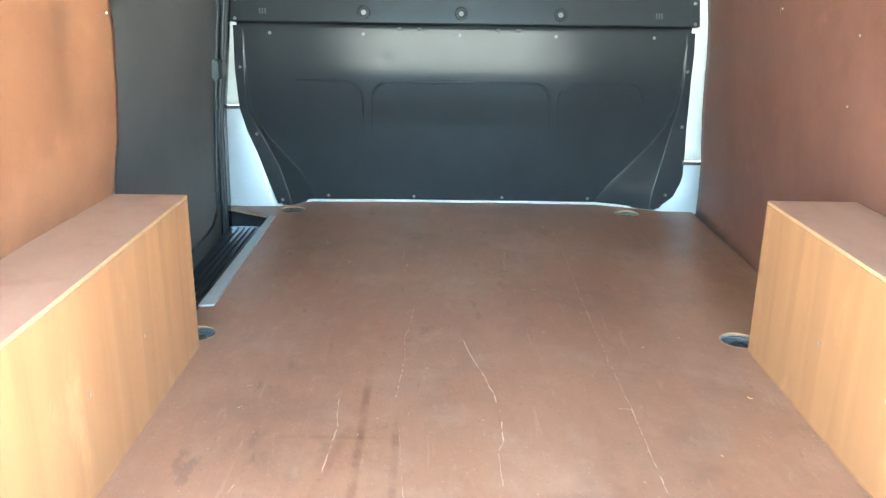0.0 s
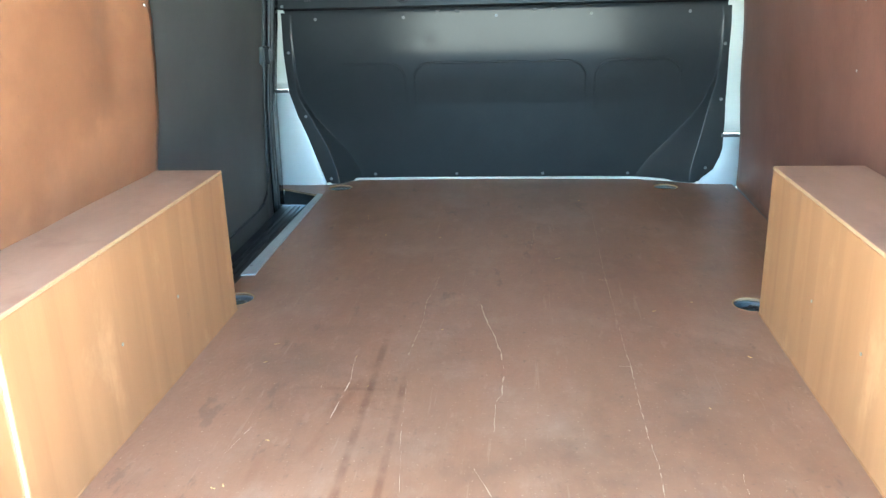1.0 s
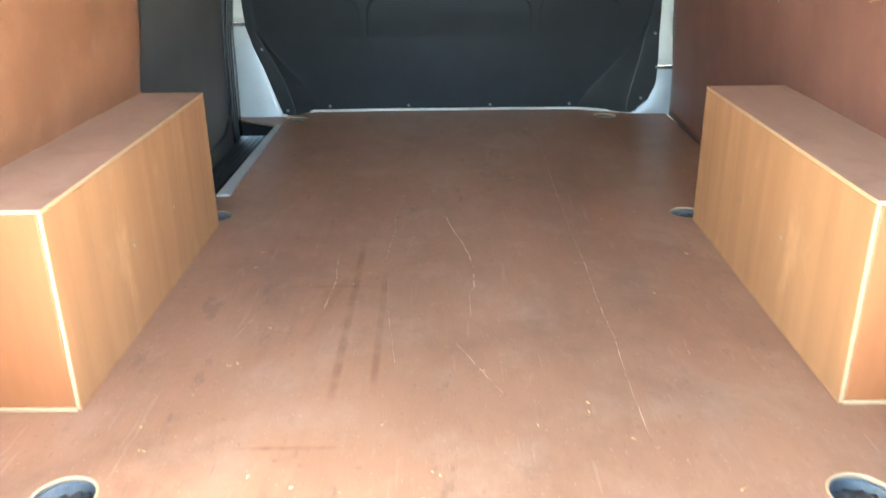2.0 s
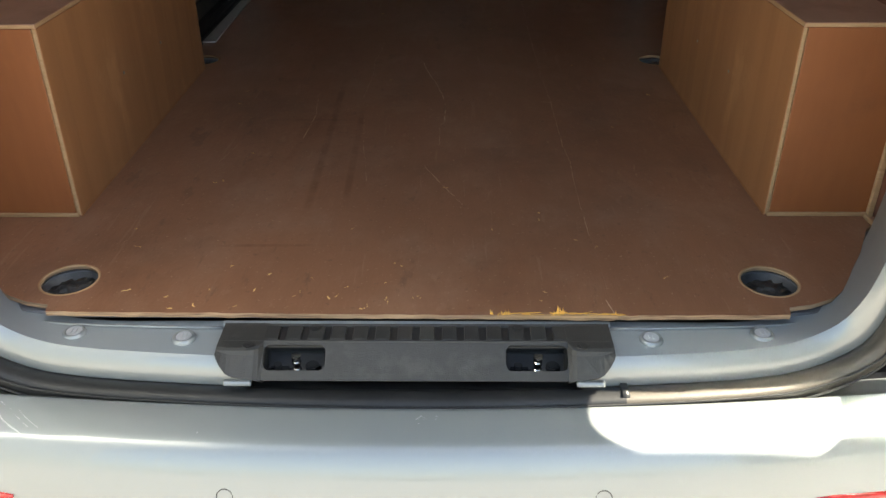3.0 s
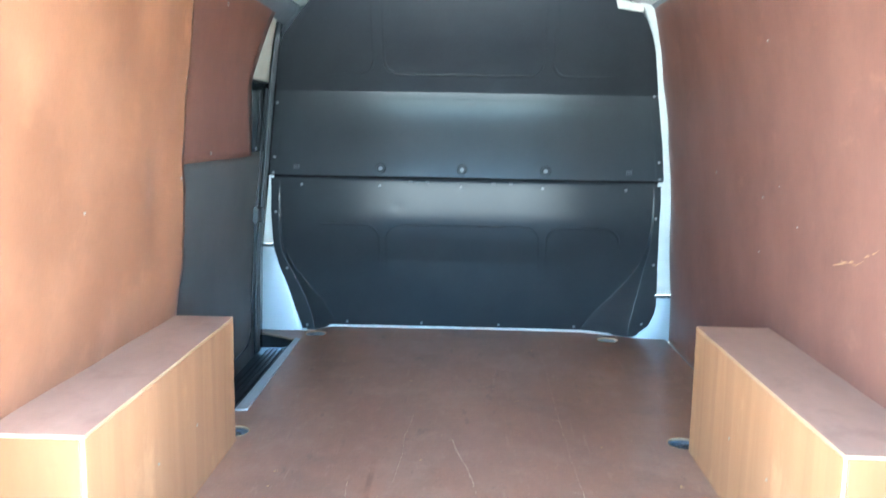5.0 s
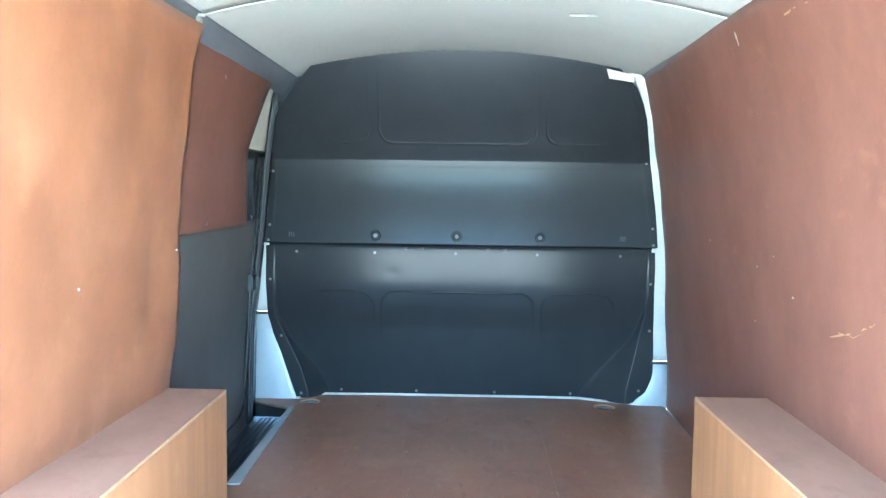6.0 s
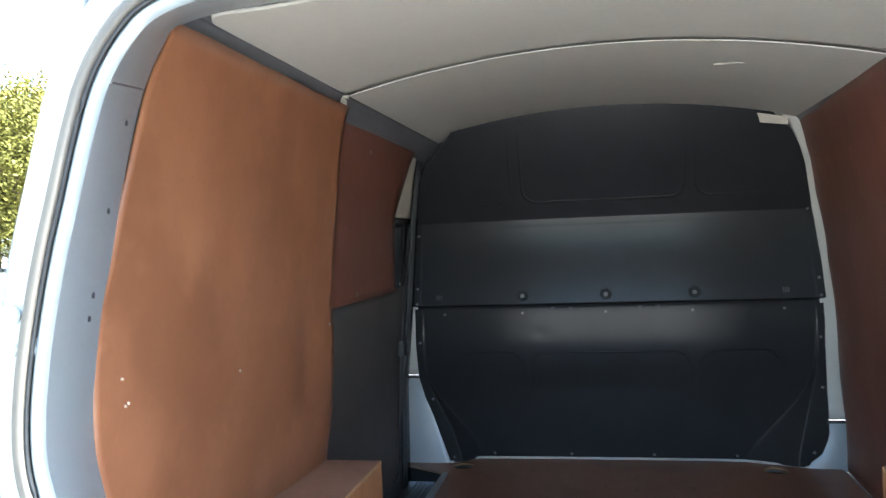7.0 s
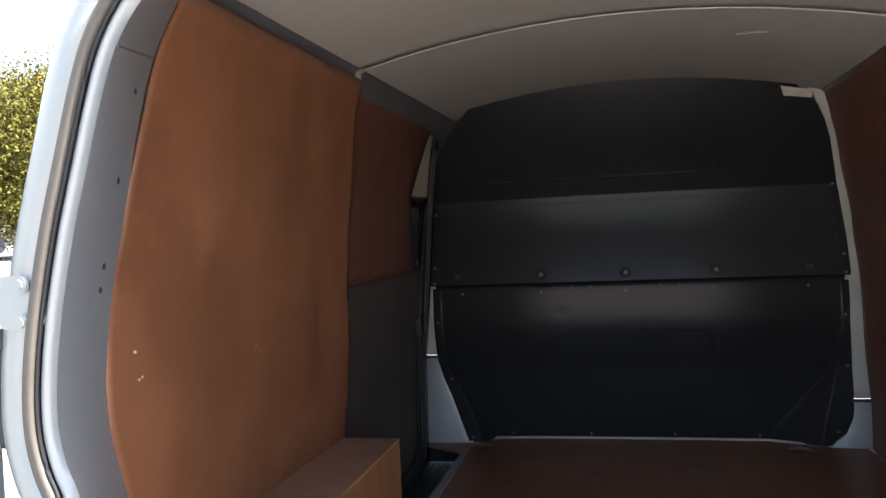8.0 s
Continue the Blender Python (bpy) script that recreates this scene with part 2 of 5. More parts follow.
DUST, GRIME = (0.34, 0.205, 0.135), (0.095, 0.048, 0.030)
mottle(FLOOR_PLY, 5.0, 0.48, 0.74, DUST, 0.45, (1, 0.8, 1), 20, 1.3)
mottle(FLOOR_PLY, 16.0, 0.53, 0.74, DUST, 0.28, (1, 0.6, 1), -35, 4.0)
mottle(FLOOR_PLY, 3.2, 0.50, 0.72, GRIME, 0.40, (1, 1, 1), 0, 7.0)
mottle(FLOOR_PLY, 9.0, 0.61, 0.69, GRIME, 0.45, (2.2, 0.7, 1), 12, 2.1)
mottle(FLOOR_PLY, 5.0, 0.655, 0.70, (0.42, 0.29, 0.20), 0.18, (9, 0.5, 1), 24, 5.2, 4)
mottle(FLOOR_PLY, 5.0, 0.665, 0.70, (0.42, 0.29, 0.20), 0.16, (10, 0.6, 1), -18, 9.4, 4)
mottle(FLOOR_PLY, 150.0, 0.65, 0.73, (0.45, 0.31, 0.20), 0.55, detail=2)
mottle(FLOOR_PLY, 70.0, 0.62, 0.72, GRIME, 0.45, detail=3, shift=3.0)
mottle(FLOOR_PLY, 38.0, 0.60, 0.70, DUST, 0.30, (1, 0.35, 1), 8, 6.0)
mottle(WALL_PLY, 3.5, 0.52, 0.74, (0.22, 0.085, 0.041), 0.32, (1, 1, 0.8), 0, 3.0)
mottle(WALL_PLY, 9.0, 0.60, 0.72, (0.43, 0.20, 0.105), 0.35, (1, 1, 0.7), 0, 6.0)
mottle(WALL_PLY, 6.5, 0.50, 0.66, (0.235, 0.088, 0.040), 0.42, (1, 1, 1), 0, 11.0)
mottle(WALL_PLY, 15.0, 0.54, 0.70, (0.25, 0.096, 0.045), 0.40, (1, 1, 0.8), 0, 2.2)
mottle(WALL_PLY, 2.6, 0.47, 0.60, (0.175, 0.069, 0.032), 0.55, (1, 1.0, 1.15), 0, 8.5, 4, 0.55)
mottle(WALL_PLY, 3.0, 0.55, 0.68, (0.36, 0.165, 0.080), 0.5, (1, 1.0, 1.2), 0, 14.0, 4, 0.55)
mottle(WALL_PLY, 60.0, 0.70, 0.76, (0.15, 0.06, 0.03), 0.4, detail=2)
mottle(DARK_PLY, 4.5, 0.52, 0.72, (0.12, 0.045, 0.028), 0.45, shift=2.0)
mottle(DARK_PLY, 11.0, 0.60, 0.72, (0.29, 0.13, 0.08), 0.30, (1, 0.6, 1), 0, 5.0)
mottle(BOX_TOP, 8.0, 0.52, 0.70, (0.20, 0.09, 0.05), 0.45, shift=1.0)
mottle(BOX_PLY, 5.0, 0.58, 0.72, (0.20, 0.085, 0.040), 0.60, (1, 1.6, 0.35), 0, 2.6)
mottle(BOX_PLY, 7.0, 0.55, 0.72, (0.50, 0.27, 0.13), 0.45, (1, 1.0, 0.6), 0, 5.6)
mottle(BOX_PLY, 9.0, 0.50, 0.60, (0.25, 0.108, 0.045), 0.40, (1, 1.6, 0.10), 0, 4.4, 4, 0.5)
mottle(BOX_PLY, 12.0, 0.66, 0.71, (0.13, 0.055, 0.028), 0.55, (1, 1.2, 0.5), 0, 8.1)
mottle(BOX_END, 6.0, 0.55, 0.72, (0.17, 0.060, 0.025), 0.45, shift=3.3)
mottle(SILL_PLASTIC, 14.0, 0.52, 0.70, (0.065, 0.064, 0.058), 0.5, (1, 1, 1), 0, 1.0)
mottle(SILVER, 30.0, 0.60, 0.74, (0.25, 0.25, 0.235), 0.25, detail=4)
mottle(LINER, 5.0, 0.56, 0.74, (0.38, 0.36, 0.325), 0.4, shift=4.0)


def glass_material():
    m = bpy.data.materials.new("tinted_glass")
    m.use_nodes = True
    b = m.node_tree.nodes["Principled BSDF"]
    b.inputs["Base Color"].default_value = (0.88, 0.93, 0.91, 1)
    b.inputs["Transmission Weight"].default_value, b.inputs["Roughness"].default_value, b.inputs["IOR"].default_value = 1.0, 0.02, 1.45
    return m


GLASS = glass_material()


# ---- building helpers ----
def part(name, bm, mat, parent=None, label="", smooth=False):
    """Links a bmesh as one mesh object, under a thing when one is given. mat: one material or a list."""
    me = bpy.data.meshes.new(name)
    bm.normal_update()
    bm.to_mesh(me)
    bm.free()
    for m in (mat if isinstance(mat, (list, tuple)) else [mat]):
        me.materials.append(m)
    if smooth:
        for p in me.polygons:
            p.use_smooth = True
    ob = new(name, me)
    if parent:
        ob.parent = parent
    if label:
        tagged(ob, label)
    return ob


def thing(name, label, category, at=(0, 0, 0), group="", kind=""):
    e = new(name)
    e.empty_display_size = 0.05
    e.location = at
    return tagged(e, label, category, group, kind)


def lerp(table, v):
    """Piecewise-linear look-up in a short table of (key, value)."""
    return float(np.interp(v, [k for k, _ in table], [w for _, w in table]))


def smooth_table(table, v):
    """The same, eased by averaging three near look-ups."""
    h = 0.03
    return (lerp(table, v - h) + 2 * lerp(table, v) + lerp(table, v + h)) / 4


def loft(rows, closed=False, mat_of=None):
    """A sheet through rows of points; closed joins the end of each row to its start."""
    bm = bmesh.new()
    vs = [[bm.verts.new(p) for p in r] for r in rows]
    n = len(rows[0])
    for i in range(len(rows) - 1):
        for j in range(n if closed else n - 1):
            k = (j + 1) % n
            f = bm.faces.new((vs[i][j], vs[i][k], vs[i + 1][k], vs[i + 1][j]))
            if mat_of:
                f.material_index = mat_of(i, j)
    return bm


def thicken(bm, depth):
    """Gives a sheet thickness, away from its normals when depth is positive."""
    bm.normal_update()
    bmesh.ops.solidify(bm, geom=bm.faces[:], thickness=depth)
    return bm


def box(size, at=(0, 0, 0), bevel=0.002, segments=1, edge_axis=None):
    """A box with eased edges. edge_axis: the thin axis of a board; faces off that axis take the second material."""
    bm = bmesh.new()
    bmesh.ops.create_cube(bm, size=1, matrix=Matrix.Translation(at) @ Matrix.Diagonal((*size, 1)))
    if edge_axis is not None:
        for f in bm.faces:
            f.normal_update()
            f.material_index = 0 if abs(f.normal[edge_axis]) > 0.5 else 1
    if bevel:
        bmesh.ops.bevel(bm, geom=bm.edges[:], offset=bevel, segments=segments, affect="EDGES")
    return bm


def cyl(radius, depth, m=Matrix(), seg=12, top=None, bevel=0.0):
    bm = bmesh.new()
    bmesh.ops.create_cone(bm, cap_ends=True, segments=seg, radius1=radius, radius2=radius if top is None else top, depth=depth, matrix=m)
    if bevel:
        rims = [e for e in bm.edges if len(e.link_faces) == 2 and any(len(f.verts) > 4 for f in e.link_faces)]
        bmesh.ops.bevel(bm, geom=rims, offset=bevel, segments=2, affect="EDGES")
    return bm


def join(*parts_):
    """One bmesh out of several."""
    out = bmesh.new()
    for b in parts_:
        me = bpy.data.meshes.new("tmp")
        b.to_mesh(me)
        b.free()
        out.from_mesh(me)
        bpy.data.meshes.remove(me)
    return out


def prism(outline, holes, depth, axis="z", at=0.0):
    """A board from an outline and holes (lists of 2D points), of the given depth below `at` along the axis. Sides take the second material."""
    bm = bmesh.new()
    edges = []
    for ring in (outline, *holes):
        vs = [bm.verts.new((p[0], p[1], 0)) for p in ring]
        edges += [bm.edges.new((vs[i], vs[(i + 1) % len(vs)])) for i in range(len(vs))]
    bmesh.ops.triangle_fill(bm, use_beauty=True, use_dissolve=False, edges=edges)
    bmesh.ops.recalc_face_normals(bm, faces=bm.faces[:])
    if bm.faces and bm.faces[:][0].normal.z < 0:
        bmesh.ops.reverse_faces(bm, faces=bm.faces[:])
    low = bmesh.ops.extrude_face_region(bm, geom=bm.faces[:])
    for v in low["geom"]:
        if isinstance(v, bmesh.types.BMVert):
            v.co.z -= depth
    bmesh.ops.recalc_face_normals(bm, faces=bm.faces[:])
    bm.normal_update()
    for f in bm.faces:
        f.material_index = 0 if abs(f.normal.z) > 0.7 else 1
    if axis == "x":
        bmesh.ops.transform(bm, matrix=Matrix(((0, 0, 1, at), (1, 0, 0, 0), (0, 1, 0, 0), (0, 0, 0, 1))), verts=bm.verts[:])
    elif axis == "y":
        bmesh.ops.transform(bm, matrix=Matrix(((1, 0, 0, 0), (0, 0, -1, at), (0, 1, 0, 0), (0, 0, 0, 1))), verts=bm.verts[:])
    else:
        bmesh.ops.translate(bm, vec=(0, 0, at), verts=bm.verts[:])
    return bm


def ring(cx, cy, r, n=28, ry=None):
    return [(cx + r * math.cos(2 * math.pi * i / n), cy + (ry or r) * math.sin(2 * math.pi * i / n)) for i in range(n)]


def rounded(x0, y0, x1, y1, r, n=5):
    pts = []
    for cx, cy, a in ((x1 - r, y1 - r, 0), (x0 + r, y1 - r, 90), (x0 + r, y0 + r, 180), (x1 - r, y0 + r, 270)):
        pts += [(cx + r * math.cos(radians(a + 90 * i / n)), cy + r * math.sin(radians(a + 90 * i / n))) for i in range(n + 1)]
    return pts


def tube(points, radius, seg=8, closed=False, flat=1.0):
    """A round bead along a path; flat squeezes it across its second axis."""
    pts = [Vector(p) for p in points]
    rows, up = [], Vector((0, 0, 1))
    for i, p in enumerate(pts):
        a = pts[i - 1] if (i or closed) else p
        b = pts[(i + 1) % len(pts)] if (i < len(pts) - 1 or closed) else p
        d = (b - a).normalized()
        s = d.cross(up if abs(d.z) < 0.95 else Vector((0, 1, 0))).normalized()
        u = s.cross(d)
        rows.append([p + radius * (math.cos(t) * s + flat * math.sin(t) * u) for t in [2 * math.pi * k / seg for k in range(seg)]])
    if closed:
        rows.append(rows[0])
    bm = loft(rows, closed=True)
    if closed:
        bmesh.ops.remove_doubles(bm, verts=bm.verts[:], dist=1e-6)
    else:
        for r in (0, -1):
            bm.verts.ensure_lookup_table()
            base = 0 if r == 0 else (len(rows) - 1) * seg
            bm.faces.new([bm.verts[base + k] for k in range(seg)])
    bmesh.ops.recalc_face_normals(bm, faces=bm.faces[:])
    return bm


def wobble(x, y, z, size, amount):
    return amount * noise.noise((x / size, y / size, z / size))


# ---- the van's inside surfaces ----
XL = [(0, 0.803), (0.35, 0.797), (0.52, 0.777), (0.70, 0.758), (0.98, 0.734), (1.13, 0.716), (1.24, 0.700), (1.30, 0.682), (1.40, 0.64)]


def wall_x(z):
    """Half width between the ply linings at height z."""
    return smooth_table(XL, z)


XR = [(0, 0.836), (0.18, 0.832), (0.35, 0.822), (0.63, 0.808), (0.90, 0.783), (1.10, 0.750), (1.20, 0.728), (1.30, 0.700), (1.35, 0.680)]


def right_x(z, y=1.6):
    """The right lining opens out a little towards the front."""
    return smooth_table(XR, z) + lerp([(0.25, -0.020), (0.65, -0.018), (1.2, -0.007), (1.6, 0.0), (2.05, 0.012), (2.42, 0.018 if z < 1.2 else 0.014)], y)


def left_x(z, y=0.5):
    """The left lining springs inwards towards its free front edge."""
    pull = lerp([(0, 0.016), (0.36, 0.020), (0.49, 0.024), (0.60, 0.016), (0.69, 0.014), (0.76, 0.001), (0.84, 0.005), (1.0, 0.003), (1.3, 0.0)], z)
    return wall_x(z) - pull * max(0.0, min(1.0, (y - 0.55) / 0.62)) ** 1.5


def roof_z(x):
    return 1.428 - 0.18 * x * x


# ---- floor: two boards of brown film-faced ply on the metal deck ----
HOLES = [(-0.557, 0.100), (0.557, 0.100), (-0.648, 1.262), (0.622, 1.262), (-0.622, 2.402), (0.598, 2.408)]
SEAM = 0.296
floor = thing("floor", "brown film-faced plywood van floor, scratched and chipped", "floor", kind="structure")


def jagged(p, q, n, amount, seed):
    """Points from p to q with a slightly torn line."""
    rnd = random.Random(seed)
    d = Vector(q) - Vector(p)
    side = Vector((-d.y, d.x)).normalized()
    return [tuple(Vector(p) + d * i / n + side * rnd.uniform(-amount, amount) * (0 < i < n)) for i in range(n)]


main_outline = (jagged((-0.558, 0.010), (SEAM - 0.00005, 0.001), 60, 0.0012, 1)
                + [(SEAM - 0.00005, 0.001), (SEAM - 0.00005, 2.556), (-0.575, 2.535), (-0.690, 2.455), (-0.868, 2.450), (-0.868, 2.412), (-0.688, 2.300),
                   (-0.688, 1.225), (-0.800, 1.225), (-0.800, 0.270), (-0.758, 0.205), (-0.706, 0.126), (-0.639, 0.056), (-0.600, 0.037), (-0.562, 0.028)])
side_outline = (jagged((SEAM + 0.00005, 0.003), (0.558, 0.006), 26, 0.0012, 2)
                + [(0.558, 0.006), (0.563, 0.026), (0.600, 0.034), (0.639, 0.052), (0.677, 0.087), (0.741, 0.193), (0.785, 0.273), (0.812, 0.30), (0.845, 0.36),
                   (0.845, 2.440), (0.727, 2.458), (0.520, 2.545), (SEAM + 0.00005, 2.556)])
part("floor_board", prism(main_outline, [ring(x, y, 0.046) for x, y in HOLES if x < 0], 0.008), [FLOOR_PLY, FLOOR_EDGE], floor)
part("floor_board", prism(side_outline, [ring(x, y, 0.046) for x, y in HOLES if x > 0], 0.008), [FLOOR_PLY, FLOOR_EDGE], floor)
for x, y in HOLES:
    part("hole_rim", tube([(x + 0.0455 * math.cos(a), y + 0.0455 * math.sin(a), -0.0015) for a in [2 * math.pi * k / 36 for k in range(36)]], 0.0030, 6, closed=True, flat=0.8), PLY_EDGE, floor, "bare ply rim of a hole", smooth=True)
deck = prism([(-0.70, 0.03), (0.86, 0.03), (0.86, 2.60), (-0.70, 2.60)], [ring(x, y, 0.050) for x, y in HOLES], 0.012, at=-0.0125)
part("metal_deck", deck, CANT, floor)


def tie_down(x, y, turn):
    """A sunk cup with a folded lashing eye, in a floor hole."""
    t = thing("lashing_eye", "black strap crumpled over a sunken lashing eye in the floor", "lashing eye", (x, y, -0.012), "lashing eyes")
    prof = [(0.051, -0.002), (0.047, -0.010), (0.040, -0.026), (0.020, -0.032), (0.0005, -0.033)]
    rows = [[(r * math.cos(a), r * math.sin(a), z) for a in [2 * math.pi * k / 24 for k in range(24)]] for r, z in prof]
    part("cup", loft(rows, closed=True), CUP_GREY, t, "grey painted pressed cup", smooth=True)
    eye = [(0.030 * math.cos(a) * 1.0, 0.018 * math.sin(a), -0.014 + 0.005 * math.sin(a)) for a in [2 * math.pi * k / 20 for k in range(20)]]
    o = part("ring", tube(eye, 0.0055, 8, closed=True), BLACK_PLASTIC, t, smooth=True)
    o.rotation_euler = (0, 0, radians(turn))
    lump = bmesh.new()
    bmesh.ops.create_icosphere(lump, subdivisions=4, radius=0.042)
    for v in lump.verts:
        k = 1 + 0.30 * noise.noise(v.co * 75 + Vector((x * 9, y * 9, 0))) + 0.30 * noise.noise(v.co * 150)
        v.co = Vector((v.co.x * k * 0.92, v.co.y * k * 0.68, v.co.z * k * 0.40 - 0.014 + 0.05 * v.co.x * v.co.y / 0.042))
    o = part("folded_strap", lump, STRAP, t, "crumpled grey strap", smooth=True)
    o.rotation_euler = (0, 0, radians(turn))
    o = part("bracket", join(box((0.050, 0.016, 0.012), (0, -0.004, -0.018), 0.004, 2), cyl(0.007, 0.008, Matrix.Translation((0.012, -0.004, -0.010)), 8)), BLACK_PLASTIC, t)
    o.rotation_euler = (0, 0, radians(turn + 12))
    return t


for (x, y), turn in zip(HOLES, (25, -20, 10, 0, 5, -8)):
    tie_down(x, y, turn)


# ---- linings: wavy sheets of film-faced ply ----
REAR_Y = [(0, 0.272), (0.05, 0.279), (0.20, 0.282), (0.33, 0.275), (0.42, 0.256), (0.51, 0.221), (0.57, 0.190), (0.635, 0.160), (0.70, 0.150), (0.77, 0.151), (0.85, 0.162), (0.935, 0.182), (1.06, 0.208), (1.15, 0.236), (1.205, 0.252), (1.25, 0.274), (1.285, 0.296)]


def lining(side, y_front, z_top, name, label):
    w = thing(name, label, "wall", kind="structure")
    rows = []
    nz, ny = 44, 60
    for i in range(nz + 1):
        z = 0.002 + (z_top - 0.002) * i / nz
        y0 = smooth_table(REAR_Y, z)
        y1 = y_front + 0.011 * noise.noise((3.1, z * 4.0, side)) + 0.007 * noise.noise((7.7, z * 13, side))
        row = []
        for j in range(ny + 1):
            y = y0 + (y1 - y0) * j / ny
            dent = (wobble(y, z, side, 0.24, 0.008) + wobble(y + 3, z, side, 0.11, 0.0024)) * (1.0 if side < 0 else 0.35)
            if side < 0:
                # two soft dents near the front edge
                dent += 0.007 * math.exp(-((y - 1.02) ** 2 + (z - 0.70) ** 2 * 0.7) / 0.0040) - 0.006 * math.exp(-((y - 0.90) ** 2 + (z - 0.56) ** 2) / 0.0050)
            row.append((side * ((left_x(z, y) if side < 0 else right_x(z, y)) + dent), y, z))
        rows.append(row)
    bm = loft(rows)
    if side > 0:
        bmesh.ops.reverse_faces(bm, faces=bm.faces[:])
    thicken(bm, 0.006)
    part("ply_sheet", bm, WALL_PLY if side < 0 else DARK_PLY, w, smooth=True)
    return w


wall_left = lining(-1, 1.205, 1.306, "wall_left", "orange-brown plywood lining, slightly buckled, with wavy cut edge")
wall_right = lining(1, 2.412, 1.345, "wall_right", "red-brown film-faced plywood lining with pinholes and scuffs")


def screw_head(parent, at, towards, r=0.0045, mat=STEEL, name="screw"):
    q = Vector(towards).normalized().to_track_quat("Z", "Y").to_matrix().to_4x4()
    bm = cyl(r, 0.003, Matrix.Translation(at) @ q @ Matrix.Translation((0, 0, 0.001)), 10, top=r * 0.7)
    return part(name, bm, mat, parent)


for y, z in ((0.222, 0.738), (0.234, 0.693), (0.242, 0.696)):
    screw_head(wall_left, (-left_x(z, y) - 0.001, y, z), (1, 0, 0.1), 0.0030, SCRATCH, "chip")
for y, z in ((0.648, 0.682), (1.190, 0.982), (0.406, 1.278), (1.181, 0.721)):
    screw_head(wall_left, (-left_x(z, y) - 0.001, y, z), (1, 0, 0.1), 0.004)
for y, z in ((1.028, 0.641), (1.144, 0.731), (1.722, 0.738), (1.171, 1.092), (1.303, 0.541), (1.275, 0.693)):
    screw_head(wall_right, (right_x(z, y) + 0.001, y, z), (-1, 0, 0.1), 0.0038)

# ---- roof liner, its seam and the side rails ----
ceiling = thing("ceiling", "pale grey domed roof liner panel with a seam", "ceiling", kind="structure")
EDGE_X = 0.692


def liner(y1, rear=None, y0=None):
    """A domed sheet; rear: a table of the rear edge over the half width, which bows forward to the middle."""
    rows = []
    for i in range(25):
        row = []
        for j in range(49):
            u = 2 * j / 48 - 1
            x = EDGE_X * math.copysign(1 - (1 - abs(u)) ** 2.2, u)
            start = lerp(rear, abs(x)) if rear else y0
            y = start + (y1 - start) * (i / 24) ** 1.4
            row.append((x, y, roof_z(x) - 0.002))
        rows.append(row)
    return thicken(loft(rows), -0.006)


part("liner_panel", liner(1.232, rear=[(0, 0.602), (0.20, 0.585), (0.386, 0.532), (0.502, 0.488), (0.582, 0.462), (0.630, 0.435), (0.656, 0.416), (0.671, 0.412), (0.683, 0.428), (0.6885, 0.450), (0.692, 0.500)]), LINER, ceiling, smooth=True)
part("liner_panel", liner(2.46, y0=1.238), LINER, ceiling, smooth=True)
seam_pts = [(x, 1.235, roof_z(x) - 0.003) for x in [EDGE_X * (2 * k / 40 - 1) for k in range(41)]]
part("seam_strip", tube(seam_pts, 0.0038, 6, flat=0.4), WHITE_STRIP, ceiling, "white joint strip", smooth=True)
clip = box((0.085, 0.010, 0.006), (0.345, 1.50, roof_z(0.345) - 0.006), 0.002)
part("clip", clip, LINER, ceiling, "pale plastic clip")


# painted roof skin that shows between the liner's rear edge and the header
part("roof_border", loft([[(x, y, roof_z(x) + 0.006 - 0.02 * max(0.0, abs(x) - 0.69)) for x in [0.73 * (2 * j / 24 - 1) for j in range(25)]] for y in (0.22, 0.34, 0.46, 0.58, 0.70)]), CANT, ceiling, "slate painted roof skin", smooth=True)


def rail(side, name, label):
    t = thing(name, label, "rail", kind="structure")
    out = 0.02 if side > 0 else 0.0
    rows = []
    for i in range(50):
        y = 0.21 + (2.44 - 0.21) * i / 49
        drop = 0.030 if (side < 0 and y > 1.215) else 0.0
        deep = 0.045 if (side < 0 and y > 1.215) else 0.0
        prof = [(0.688, 1.3405), (0.691, 1.332), (0.695, 1.318), (0.699, 1.303), (0.703 + deep * 0.6, 1.288 - drop * 0.5), (0.716 + deep, 1.262 - drop), (0.75 + deep, 1.24 - drop)]
        rows.append([(side * (x + out * min(1, k / 3)), y, z) for k, (x, z) in enumerate(prof)])
    bm = loft(rows)
    if side > 0:
        bmesh.ops.reverse_faces(bm, faces=bm.faces[:])
    part("rail", thicken(bm, 0.003), CANT, t, smooth=True)
    return t


rail_left = rail(-1, "trim_rail_left", "dark slate painted side rail under the roof liner")
rail(1, "trim_rail_right", "dark slate painted roof rail along the lining")
part("clip", join(box((0.010, 0.030, 0.028), (-0.690, 1.196, 1.312), 0.003), box((0.02, 0.012, 0.008), (-0.684, 1.196, 1.330), 0.002)), PALE_SILVER, rail_left, "pale bent metal tab")

